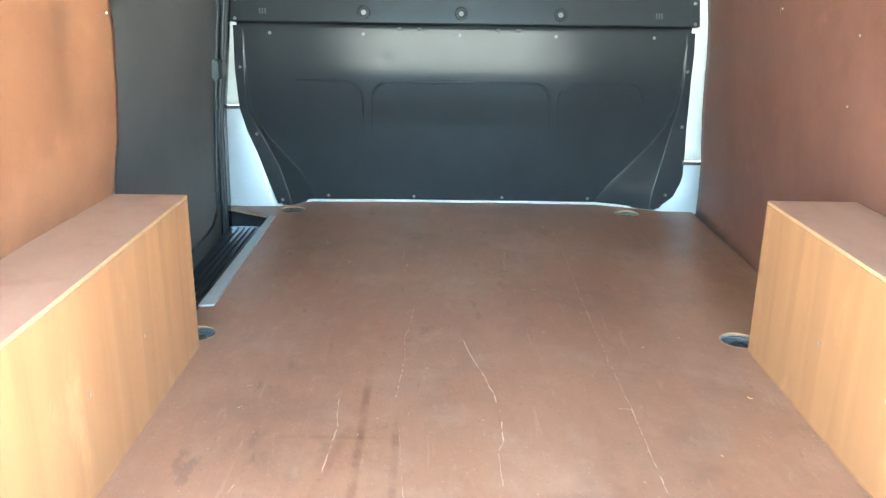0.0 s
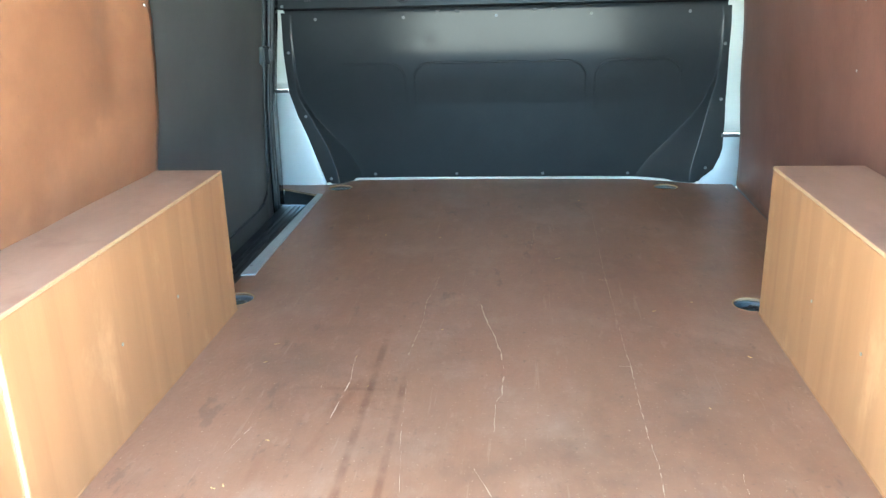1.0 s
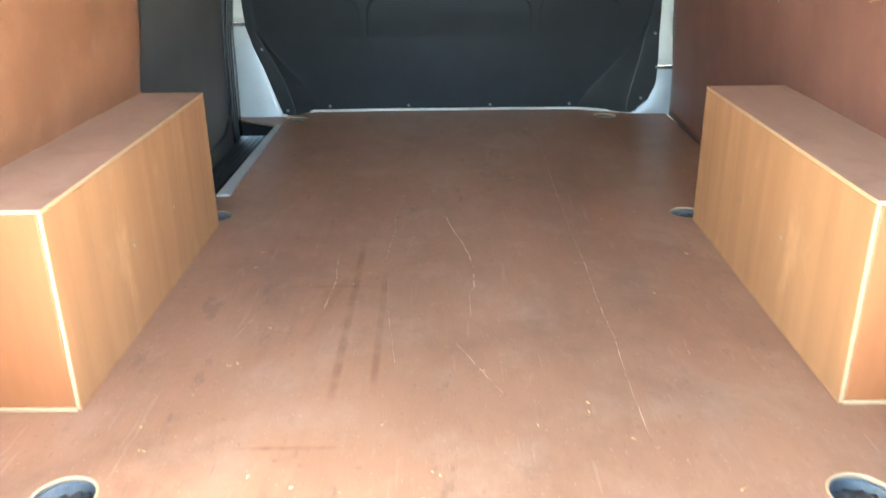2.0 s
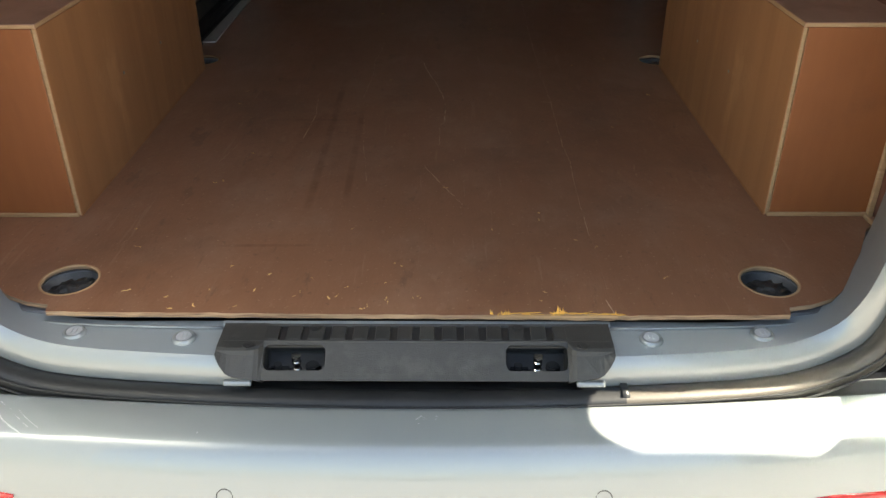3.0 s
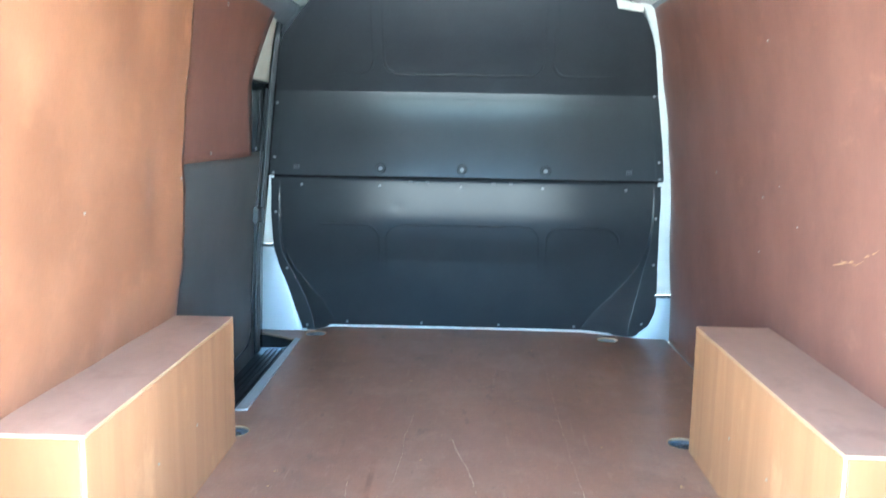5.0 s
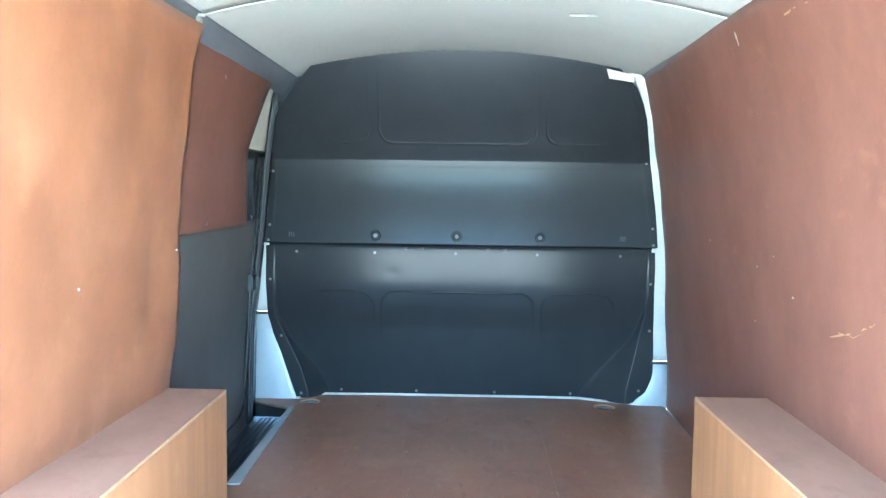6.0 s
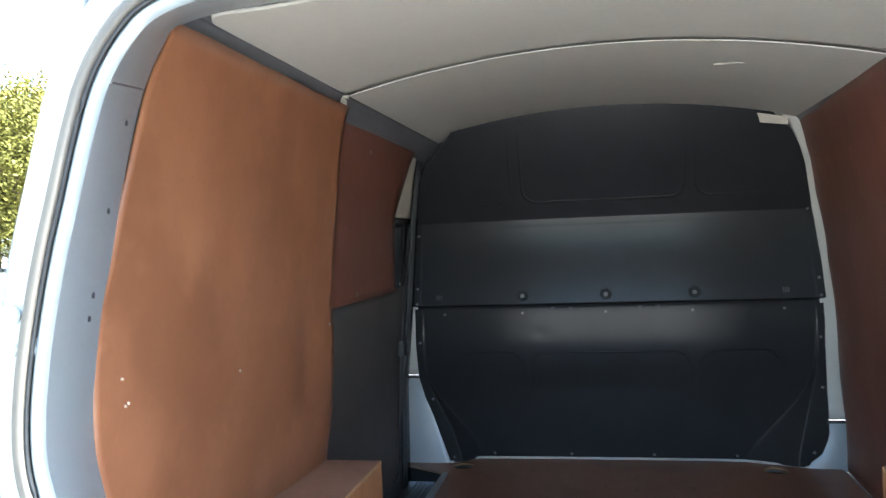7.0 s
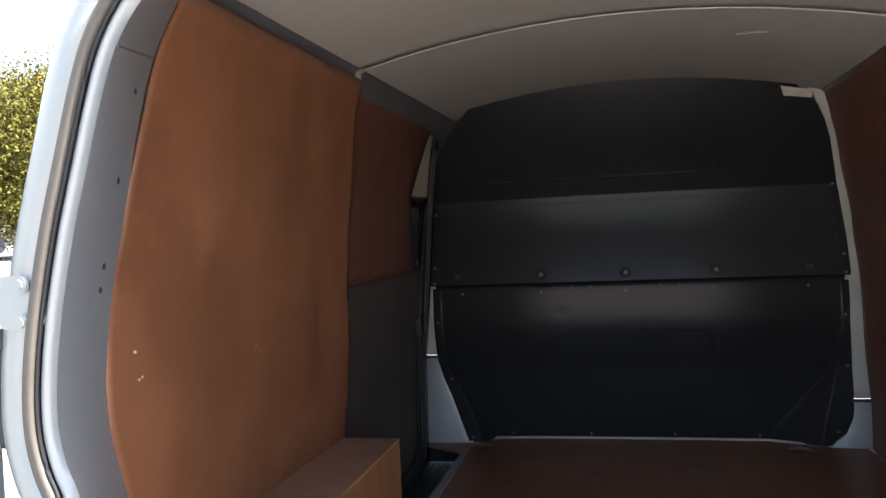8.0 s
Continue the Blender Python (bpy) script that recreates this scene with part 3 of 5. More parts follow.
# ---- rear opening: flange, inner panel, seal and outer skin in one run round ----
RIM = [(0, -0.022), (0.30, -0.022), (0.48, -0.021), (0.555, -0.012), (0.605, 0.012), (0.629, 0.050), (0.639, 0.095), (0.642, 0.16), (0.643, 0.30), (0.645, 0.44),
       (0.650, 0.54), (0.663, 0.605), (0.680, 0.645), (0.690, 0.69), (0.690, 0.75), (0.680, 0.83), (0.662, 0.92), (0.641, 1.00), (0.618, 1.085), (0.596, 1.145), (0.564, 1.192), (0.525, 1.222), (0.440, 1.242), (0.28, 1.258), (0, 1.266)]
INNER = [(0, 0.018, -0.022), (0.30, 0.018, -0.022), (0.50, 0.021, -0.022), (0.60, 0.055, -0.018), (0.655, 0.100, -0.014), (0.722, 0.188, -0.012), (0.792, 0.282, 0.006), (0.804, 0.288, 0.11),
         (0.798, 0.283, 0.27), (0.790, 0.262, 0.40), (0.781, 0.230, 0.49), (0.773, 0.193, 0.565), (0.766, 0.164, 0.635), (0.760, 0.152, 0.70), (0.752, 0.152, 0.77), (0.745, 0.162, 0.85), (0.738, 0.182, 0.93),
         (0.731, 0.203, 1.02), (0.722, 0.228, 1.12), (0.712, 0.248, 1.19), (0.698, 0.285, 1.265), (0.690, 0.340, 1.314), (0.610, 0.412, 1.354), (0.40, 0.512, 1.394), (0, 0.585, 1.423)]


def spline(pts, per=5):
    """Catmull-Rom through the points."""
    p = [Vector(a) for a in pts]
    out = []
    for i in range(len(p) - 1):
        a, b, c, d = p[max(i - 1, 0)], p[i], p[i + 1], p[min(i + 2, len(p) - 1)]
        for k in range(per):
            t = k / per
            out.append(0.5 * (2 * b + (c - a) * t + (2 * a - 5 * b + 4 * c - d) * t * t + (3 * b - a - 3 * c + d) * t ** 3))
    return out + [p[-1]]


half_rim = spline(RIM)
half_in = spline(INNER)
loop_rim = [Vector((-p[0], 0, p[1])) for p in half_rim] + [Vector((p[0], 0, p[1])) for p in reversed(half_rim[1:-1])]
loop_in = [Vector((-p[0], p[1], p[2])) for p in half_in] + [Vector((p[0] + 0.006, p[1], p[2])) for p in reversed(half_in[1:-1])]
for v in loop_rim:
    low = max(0.0, 1 - max(0.0, v.z) / 0.25)
    v.y = -0.076 + 0.046 * v.z + 0.11 * v.x * v.x * low
N = len(loop_rim)
outward = []
for i in range(N):
    d = loop_rim[(i + 1) % N] - loop_rim[i - 1]
    nrm = Vector((d.z, 0, -d.x)).normalized()
    if nrm.dot(loop_rim[i] - Vector((0, 0, 0.62))) < 0:
        nrm = -nrm
    outward.append(nrm)


def low_part(v):
    """1 along the sill, 0 up the sides."""
    return max(0.0, min(1.0, 1 - (v.z - 0.02) / 0.12))


def run(offset, dy):
    """The opening's line moved outwards and along the van; each a pair (side, sill)."""
    out = []
    for v, nrm in zip(loop_rim, outward):
        k = low_part(v)
        out.append(v + nrm * (offset[0] * (1 - k) + offset[1] * k) + Vector((0, dy[0] * (1 - k) + dy[1] * k, 0)))
    return out


def blend(a, b, t):
    return [p.lerp(q, t) for p, q in zip(a, b)]


frame_rear = thing("door_frame_rear", "silver painted rear door opening of the van", "door frame", kind="structure")
rim = run((0, 0), (0, 0))
soft = blend(rim, loop_in, 0.03)
flange_rows = [run((0.016, 0.042), (-0.008, -0.014)), run((0.011, 0.030), (-0.013, -0.013)), run((0.005, 0.008), (-0.010, -0.008)), rim]


def cut_sill(bm):
    """Opens the painted sill behind the plastic trim, where the latches sit."""
    gone = [f for f in bm.faces if abs(f.calc_center_median().x) < 0.235 and f.calc_center_median().z < 0.1 and f.calc_center_median().y < 0.0]
    bmesh.ops.delete(bm, geom=gone, context="FACES")
    return bm


part("flange", cut_sill(loft(flange_rows, closed=True)), SILVER, frame_rear, "bright silver flange", smooth=True)
inner_rows = [rim, soft, blend(rim, loop_in, 0.10), blend(rim, loop_in, 0.35), blend(rim, loop_in, 0.7), loop_in]
part("pillar_panel", cut_sill(loft(inner_rows, closed=True)), INNER_SILVER, frame_rear, "grey-blue inner pillar panel", smooth=True)
skin_rows = [run((0.034, 0.075), (0.006, 0.03)), run((0.039, 0.08), (-0.011, 0.03)), run((0.070, 0.09), (-0.010, 0.035)), run((0.083, 0.10), (0.004, 0.05)),
             run((0.095, 0.10), (0.05, 0.08)), run((0.142, 0.11), (0.16, 0.16))]
part("corner_skin", loft(skin_rows, closed=True), SILVER, frame_rear, smooth=True)
gap_rows = [run((0.016, 0.042), (-0.008, -0.014)), run((0.018, 0.05), (0.012, 0.012)), run((0.035, 0.075), (0.012, 0.03))]
part("gutter", loft(gap_rows, closed=True), BLACK_PLASTIC, frame_rear, "black seal gutter", smooth=True)

# the seal: a fat rounded rubber bead round the opening
seal = thing("door_seal", "weathered grey rubber door seal round the opening, sunlit tone painted in on the right", "door seal", kind="structure")
centre = run((0.0252, 0.056), (-0.012, -0.028))
rows = []
for i in range(N):
    d = (centre[(i + 1) % N] - centre[i - 1]).normalized()
    k = low_part(centre[i])
    a, b = outward[i], Vector((0, -1, 0))
    r1, r2 = 0.0088 * (1 - k) + 0.017 * k, 0.013 * (1 - k) + 0.024 * k
    rows.append([centre[i] + a * (r1 * math.cos(t)) + b * (r2 * math.sin(t) * (1 + 0.18 * math.sin(3 * t))) for t in [2 * math.pi * q / 12 for q in range(12)]])
rows.append(rows[0])
# right of this x the sill bead's paler grey paints in sunlight
SUNLIT_X = 0.305
bm = loft(rows, closed=True, mat_of=lambda i, j: 0 if (centre[i].x < SUNLIT_X and low_part(centre[i]) > 0.7) else 1)
bmesh.ops.recalc_face_normals(bm, faces=bm.faces[:])
part("bead", bm, [RUBBER, SEAL_GREY], seal, smooth=True)
i = min(range(N), key=lambda q: abs(centre[q].x - SUNLIT_X) + max(0.0, centre[q].z))
part("joint_sleeve", box((0.014, 0.052, 0.038), centre[i], 0.012, 3), RUBBER, seal, "black joint sleeve at the start of the sunlit grey", smooth=True)
# thin lips moulded along the sill part of the seal
for dz, dy in ((0.010, -0.0225), (-0.004, -0.0245)):
    lip = [centre[q] + Vector((0, dy, dz)) for q in range(N) if low_part(centre[q]) > 0.98]
    lip.sort(key=lambda p: p.x)
    part("seal_lip", tube(lip, 0.0018, 6), RUBBER, seal, smooth=True)

# the narrow clamping lip of the seal up the sides
lip_line = run((0.0150, 0.040), (-0.0155, -0.012))
for s in (-1, 1):
    lip = [p for p in lip_line if p.x * s > 0.02 and low_part(p) < 0.05]
    lip.sort(key=lambda p: math.atan2(p.z - 0.6, abs(p.x)))
    part("clamp_lip", tube(lip, 0.0028, 8), RUBBER, seal, smooth=True)

# pressed seam across the left inner pillar panel, near its top
i = min(range(N // 2), key=lambda q: abs(loop_rim[q].z - 1.150))
part("panel_seam", tube([rim[i].lerp(loop_in[i], t) + Vector((0.0006, 0, 0)) for t in (0.02, 0.25, 0.5, 0.75, 0.98)], 0.0016, 6), CANT, frame_rear)

# small holes in the left inner pillar panel, dark plugs
for t, z in ((0.70, 1.103), (0.69, 0.979), (0.69, 0.866), (0.69, 0.831)):
    i = min(range(N // 2), key=lambda q: abs(loop_rim[q].z - z))
    p = rim[i].lerp(loop_in[i], t)
    nrm = (loop_in[i] - rim[i]).cross(Vector((0, 0, 1))).normalized()
    nrm = nrm if nrm.x > 0 else -nrm
    part("screw_hole", cyl(0.0045, 0.003, Matrix.Translation(p + nrm * 0.0006) @ nrm.to_track_quat("Z", "Y").to_matrix().to_4x4(), 10), BLACK_PLASTIC, frame_rear)
for x, y in ((-0.508, -0.016), (-0.341, -0.028), (0.346, -0.028), (0.512, -0.016)):
    prof = [(0.0178, -0.0225), (0.0172, -0.0190), (0.0155, -0.0165), (0.0128, -0.0158), (0.0115, -0.0168), (0.0110, -0.0185)]
    rows = [[(x + r * math.cos(a), y + r * math.sin(a), z) for a in [2 * math.pi * k / 24 for k in range(24)]] for r, z in prof]
    plug = part("plug", loft(rows, closed=True), SILVER, frame_rear, "domed silver plug", smooth=True)
    part("plug_face", join(cyl(0.0112, 0.003, Matrix.Translation((x, y, -0.0182)), 20), box((0.0022, 0.012, 0.002), (x - 0.003, y, -0.0164), 0), box((0.0022, 0.012, 0.002), (x + 0.003, y, -0.0164), 0)), GREY_PLUG, plug, "pale grey centre")
# raised edge of the sill beside the floor
for s in (-1, 1):
    part("sill_lip", tube([(s * x, y, -0.0195) for x, y in ((0.29, -0.0035), (0.36, -0.0025), (0.44, 0.0005), (0.52, 0.0045), (0.575, 0.012), (0.615, 0.028))], 0.0022, 8), SILVER, frame_rear, smooth=True)

# ---- sill trim with the two latches ----
sill = thing("sill_trim", "dark grey ribbed plastic sill trim with two latch openings", "sill trim", (0, 0, 0))
part("top_plate", prism([(-0.284, -0.0045), (-0.284, -0.050), (0.286, -0.050), (0.286, -0.0045)][::-1], [], 0.006, at=-0.0150), SILL_PLASTIC, sill)
for k in range(13):
    part("slot", box((0.0100, 0.035, 0.002), (-0.1935 + k * 0.0325, -0.0265, -0.0146), 0), MAT_RUBBER, sill, "black recessed slot")
for x in (-0.2505, 0.2525):
    part("slot", box((0.0150, 0.046, 0.002), (x, -0.031, -0.0137), 0.0005), MAT_RUBBER, sill, "shallow dark recess")
for k in range(14):
    # the wide outer ribs reach out to the ends of the plate
    x0, x1 = (-0.1885 + (k - 1) * 0.0325, -0.1985 + k * 0.0325)
    x0, x1 = (-0.2425 if k == 0 else x0), (0.2445 if k == 13 else x1)
    part("rib", box((x1 - x0, 0.0345, 0.0045), ((x0 + x1) / 2, -0.0265, -0.0127), 0.0010), SILL_PLASTIC, sill)
part("back_lip", box((0.580, 0.011, 0.005), (0.001, 0.0012, -0.0150), 0.0015), INNER_SILVER, sill, "painted sill lip behind the trim")
for y, deep in ((-0.0467, 0.0058), (-0.0072, 0.0054)):
    part("rail", box((0.566, deep, 0.0052), (0.001, y, -0.0125), 0.0013), SILL_PLASTIC, sill)
# sloping front between the two end blocks, with the latch openings through it
slope = Matrix.Translation((0, -0.0495, -0.0122)) @ pose(0, 0, 0, 37.4)
front = prism([(-0.236, 0.001), (-0.236, -0.050), (-0.214, -0.056), (0.216, -0.056), (0.238, -0.050), (0.238, 0.001)], [rounded(-0.217, -0.0415, -0.128, -0.0035, 0.010), rounded(0.131, -0.0415, 0.220, -0.0035, 0.010)], 0.004)
bmesh.ops.transform(front, matrix=slope, verts=front.verts[:])
part("front_plate", front, SILL_PLASTIC, sill)
for s in (-1, 1):
    # end block: flat top carrying a black disc for a hole, rounded nose, slanting outer end
    rows = []
    for x, nose, fy, fz in ((0.219, -0.056, -0.0950, -0.0470), (0.224, -0.064, -0.0965, -0.0450), (0.230, -0.0690, -0.0975, -0.0425), (0.240, -0.0700, -0.0980, -0.0410), (0.262, -0.0700, -0.0975, -0.0365), (0.268, -0.0698, -0.0960, -0.0330), (0.276, -0.0692, -0.0905, -0.0240), (0.282, -0.068, -0.0830, -0.0165), (0.2845, -0.066, -0.0760, -0.0140)):
        prof = [(-0.0045, -0.0100), (-0.030, -0.0100), (nose + 0.005, -0.0102), (nose, -0.0120), (nose + (fy - nose) * 0.12, -0.0120 + (fz + 0.0120) * 0.2), (fy, fz), (fy + 0.012, fz - 0.012), (-0.004, -0.030)]
        rows.append([(s * x + 0.001, y, z) for y, z in prof])
    bm = loft(rows, closed=True)
    for r in (0, -1):
        bm.verts.ensure_lookup_table()
        base = 0 if r == 0 else (len(rows) - 1) * 8
        bm.faces.new([bm.verts[base + k] for k in range(8)])
    bmesh.ops.recalc_face_normals(bm, faces=bm.faces[:])
    part("end_block", bm, SILL_PLASTIC, sill)
    part("sill_tab", box((0.040, 0.010, 0.008), (s * 0.250, -0.0975, -0.0475), 0.002), SILVER, sill, "painted metal tab under the trim")
for x in (-0.1725, 0.1755):
    well = box((0.092, 0.042, 0.040), (x, -0.0225, -0.0235), 0.003)
    bmesh.ops.delete(well, geom=[f for f in well.faces if f.normal.z > 0.8], context="FACES_ONLY")
    bmesh.ops.transform(well, matrix=slope, verts=well.verts[:])
    pocket = part("latch_pocket", well, BLACK_PLASTIC, sill, "black latch pocket")
    pin = join(cyl(0.0070, 0.004, Matrix.Translation((0.002, -0.0640, -0.0270)), 14), cyl(0.0048, 0.030, Matrix.Translation((0.002, -0.0640, -0.042)), 12), cyl(0.0066, 0.004, Matrix.Translation((0.002, -0.0640, -0.037)), 12), cyl(0.0066, 0.003, Matrix.Translation((0.002, -0.0640, -0.049)), 12))
    bmesh.ops.translate(pin, vec=(x, 0, 0), verts=pin.verts[:])
    part("striker", pin, CHROME, pocket, "bright steel striker")
    jaw = join(box((0.034, 0.012, 0.012), (-0.024, -0.062, -0.053), 0.004, 2), cyl(0.010, 0.010, Matrix.Translation((0.024, -0.062, -0.046)), 14, bevel=0.002), box((0.020, 0.010, 0.018), (0.026, -0.058, -0.052), 0.004, 2), cyl(0.006, 0.012, Matrix.Translation((-0.026, -0.064, -0.046)), 12))
    bmesh.ops.translate(jaw, vec=(x, 0, 0), verts=jaw.verts[:])
    part("latch_jaw", jaw, BLACK_PANEL, pocket)
# black discs that stand in for the dark depth of round holes
for x, y, z in ((-0.237, -0.060, -0.0098), (-0.148, -0.0150, -0.0100), (0.150, -0.0150, -0.0100), (0.241, -0.060, -0.0098)):
    part("bolt", join(tube([(x + 0.0085 * math.cos(t), y + 0.0065 * math.sin(t), z) for t in [2 * math.pi * k / 16 for k in range(16)]], 0.0010, 6, closed=True), cyl(0.0080, 0.0012, Matrix.Translation((x, y, z)), 16), cyl(0.0038, 0.0030, Matrix.Translation((x, y, z)), 6)), MAT_RUBBER, sill)

# ---- rear bumper ----
bumper = thing("rear_bumper", "silver painted rear bumper with parking sensors, sun patch on it", "bumper", (0, -0.2, -0.45))
PROFILE = [(-0.060, -0.100), (-0.100, -0.084), (-0.124, -0.072), (-0.1275, -0.0690), (-0.1295, -0.0675), (-0.1325, -0.0668), (-0.1365, -0.0672), (-0.150, -0.0702), (-0.165, -0.0740), (-0.180, -0.0780), (-0.189, -0.0806), (-0.1945, -0.0830), (-0.1985, -0.0862), (-0.2020, -0.0905), (-0.2055, -0.0960),
           (-0.2100, -0.1040), (-0.2145, -0.1140), (-0.2190, -0.1250), (-0.2240, -0.1380), (-0.2300, -0.1540), (-0.2350, -0.175), (-0.240, -0.25), (-0.232, -0.36), (-0.19, -0.43), (-0.05, -0.44)]
rows = []
for i in range(61):
    x = -0.93 + 1.86 * i / 60
    bow = 0.085 * x * x + max(0.0, abs(x) - 0.72) ** 2 * 2.4
    rows.append([(x, y + bow, z) for y, z in PROFILE])
bm = loft(rows)
bmesh.ops.translate(bm, vec=(0, 0.2, 0.45), verts=bm.verts[:])
bmesh.ops.recalc_face_normals(bm, faces=bm.faces[:])
part("shell", bm, SILVER, bumper, smooth=True)
for x in (-0.252, 0.258):
    o = part("parking_sensor", tube([(0.011 * math.cos(a), 0, 0.011 * math.sin(a)) for a in [2 * math.pi * k / 20 for k in range(20)]], 0.0008, 6, closed=True), BLACK_PLASTIC, bumper)
    o.location, o.rotation_euler = (x, -0.2257 + 0.085 * x * x + 0.2, -0.143 + 0.45), (radians(-20), 0, 0)
    part("disc", cyl(0.0102, 0.004, Matrix.Translation((x, -0.2236 + 0.085 * x * x + 0.2, -0.143 + 0.45)) @ pose(0, 0, 0, 70), 20), SILVER, bumper, smooth=False)
for s in (-1, 1):
    rows = []
    for k in range(11):
        x = s * (0.548 + 0.012 * k)
        tall = 0.0052 * min(1.0, 0.35 + k * 0.3)
        y = -0.2320 + 0.085 * x * x + 0.2
        rows.append([(x, y + 0.004, -0.158 - tall + 0.45), (x, y - 0.0035, -0.158 - tall * 0.7 + 0.45), (x, y - 0.004, -0.158 + 0.45), (x, y - 0.0015, -0.158 + tall * 0.7 + 0.45), (x, y + 0.006, -0.158 + tall + 0.45)])
    bm = loft(rows)
    bm.normal_update()
    if bm.faces[:][0].normal.y > 0:
        bmesh.ops.reverse_faces(bm, faces=bm.faces[:])
    part("reflector", thicken(bm, 0.003), RED_LENS, bumper, "red reflector", smooth=True)

# ---- bulkhead ----
BL = [(0, -0.685), (0.08, -0.715), (0.19, -0.755), (0.27, -0.790), (0.35, -0.812), (0.50, -0.818), (0.65, -0.815), (0.80, -0.807), (1.00, -0.800), (1.15, -0.775), (1.25, -0.735), (1.33, -0.665), (1.42, -0.57)]
BR = [(0, 0.720), (0.02, 0.735), (0.05, 0.774), (0.10, 0.797), (0.13, 0.804), (0.22, 0.806), (0.35, 0.803), (0.47, 0.799), (0.565, 0.800), (0.65, 0.796), (0.80, 0.788), (0.95, 0.771), (1.07, 0.752), (1.20, 0.727), (1.27, 0.705), (1.33, 0.675), (1.42, 0.57)]
# the two creases of each lower corner: the flange's fold, and the foot of the gusset
FOLD_L = [(0, -0.634), (0.04, -0.642), (0.139, -0.675), (0.238, -0.727), (0.29, -0.757), (0.33, -0.777), (0.38, -0.784), (0.55, -0.786), (0.80, -0.778), (1.00, -0.768), (1.15, -0.743), (1.25, -0.703), (1.33, -0.633), (1.42, -0.538)]
FOOT_L = [(0, -0.560), (0.04, -0.572), (0.108, -0.608), (0.164, -0.655), (0.253, -0.727), (0.30, -0.752), (0.35, -0.772), (0.42, -0.778), (0.55, -0.780), (0.80, -0.772), (1.00, -0.762), (1.15, -0.737), (1.25, -0.697), (1.33, -0.627), (1.42, -0.532)]
FOLD_R = [(0, 0.690), (0.055, 0.694), (0.171, 0.722), (0.285, 0.746), (0.365, 0.764), (0.464, 0.774), (0.60, 0.774), (0.80, 0.758), (1.07, 0.722), (1.20, 0.697), (1.27, 0.675), (1.33, 0.645), (1.42, 0.54)]
FOOT_R = [(0, 0.498), (0.036, 0.519), (0.079, 0.549), (0.143, 0.607), (0.238, 0.690), (0.30, 0.731), (0.38, 0.757), (0.48, 0.768), (0.60, 0.768), (0.80, 0.752), (1.07, 0.716), (1.20, 0.691), (1.27, 0.669), (1.33, 0.639), (1.42, 0.534)]
FACE_Y = [(0, 2.540), (0.30, 2.496), (0.40, 2.4715), (0.45, 2.4622), (0.49, 2.4590), (0.62, 2.4545), (0.640, 2.4530), (0.648, 2.4500), (0.654, 2.4360), (0.660, 2.4055), (0.70, 2.4118), (0.75, 2.4195), (0.80, 2.4269), (0.84, 2.4324), (0.87, 2.4360), (0.90, 2.4389), (0.925, 2.4406), (0.95, 2.4414), (0.985, 2.4412), (1.000, 2.4408), (1.010, 2.4375), (1.04, 2.4265), (1.10, 2.4040), (1.20, 2.3600), (1.30, 2.3190), (1.42, 2.2700)]


def face_y(z):
    """Depth of the middle of the panel, eased between the creases."""
    if 0.70 < z < 0.972 or 0.40 < z < 0.60:
        return sum(lerp(FACE_Y, z + k * 0.012) for k in range(-3, 4)) / 7
    return lerp(FACE_Y, z)


def bulk_y(x, z):
    """Depth of the pressed panel: a flange along its screwed edge, a gusset falling away from it in the lower corners, and the face."""
    fold, foot = (lerp(FOLD_L, z), lerp(FOOT_L, z)) if x < 0 else (lerp(FOLD_R, z), lerp(FOOT_R, z))
    t = max(0.0, min(1.0, (x - fold) / (foot - fold)))
    step_out = lerp([(0, 0.092), (0.2, 0.046), (0.30, 0.024), (0.42, 0.008), (0.5, 0.003), (0.6, 0.0008), (1.0, 0.0005), (1.42, 0.0005)], z)
    dent = sum(deep * math.exp(-((x - cx) ** 2 + (z - cz) ** 2) / wide ** 2) for cx, cz, deep, wide in ((-0.286, 0.533, 0.0016, 0.016), (0.241, 0.858, 0.0005, 0.020)))
    return face_y(z) - step_out * (1 - t) + dent


bulkhead = thing("bulkhead", "satin black pressed steel bulkhead with screws and embossed panels", "bulkhead", (0, 2.45, 0))
zs = sorted(set([i * 0.01 for i in range(142)] + [0.635, 0.640, 0.644, 0.648, 0.652, 0.656, 0.662, 0.965, 0.975, 0.985, 0.995, 1.004, 1.016]))
rows = []
for z0 in zs:
    left, right = lerp(BL, z0), lerp(BR, z0)
    row = []
    marks = [(left, 4), (lerp(FOLD_L, z0) - 0.0025, 2), (lerp(FOLD_L, z0) + 0.0025, 6), (lerp(FOOT_L, z0) - 0.001, 2), (lerp(FOOT_L, z0) + 0.004, 80), (lerp(FOOT_R, z0) - 0.004, 2), (lerp(FOOT_R, z0) + 0.001, 6), (lerp(FOLD_R, z0) - 0.0025, 2), (lerp(FOLD_R, z0) + 0.0025, 4), (right, 0)]
    across = [a + (b - a) * k / n for (a, n), (b, _) in zip(marks, marks[1:]) for k in range(n)] + [right]
    for x in across:
        z = 0.004 + z0 * (roof_z(x) - 0.004) / 1.40 if z0 > 1.0 else 0.004 + z0
        if z0 > 1.0:
            z = 1.004 + (z0 - 1.0) / 0.40 * (roof_z(x) - 1.004 + 0.006)
        row.append((x, bulk_y(x, z0) - 2.45, z))
    rows.append(row)
bm = loft(rows)
bmesh.ops.reverse_faces(bm, faces=bm.faces[:])
part("pressed_panel", bm, BLACK_PANEL, bulkhead, smooth=True)


def on_bulk(x, z, lift=0.0):
    return Vector((x, bulk_y(x, z) - 2.45 - lift, z + 0.004))


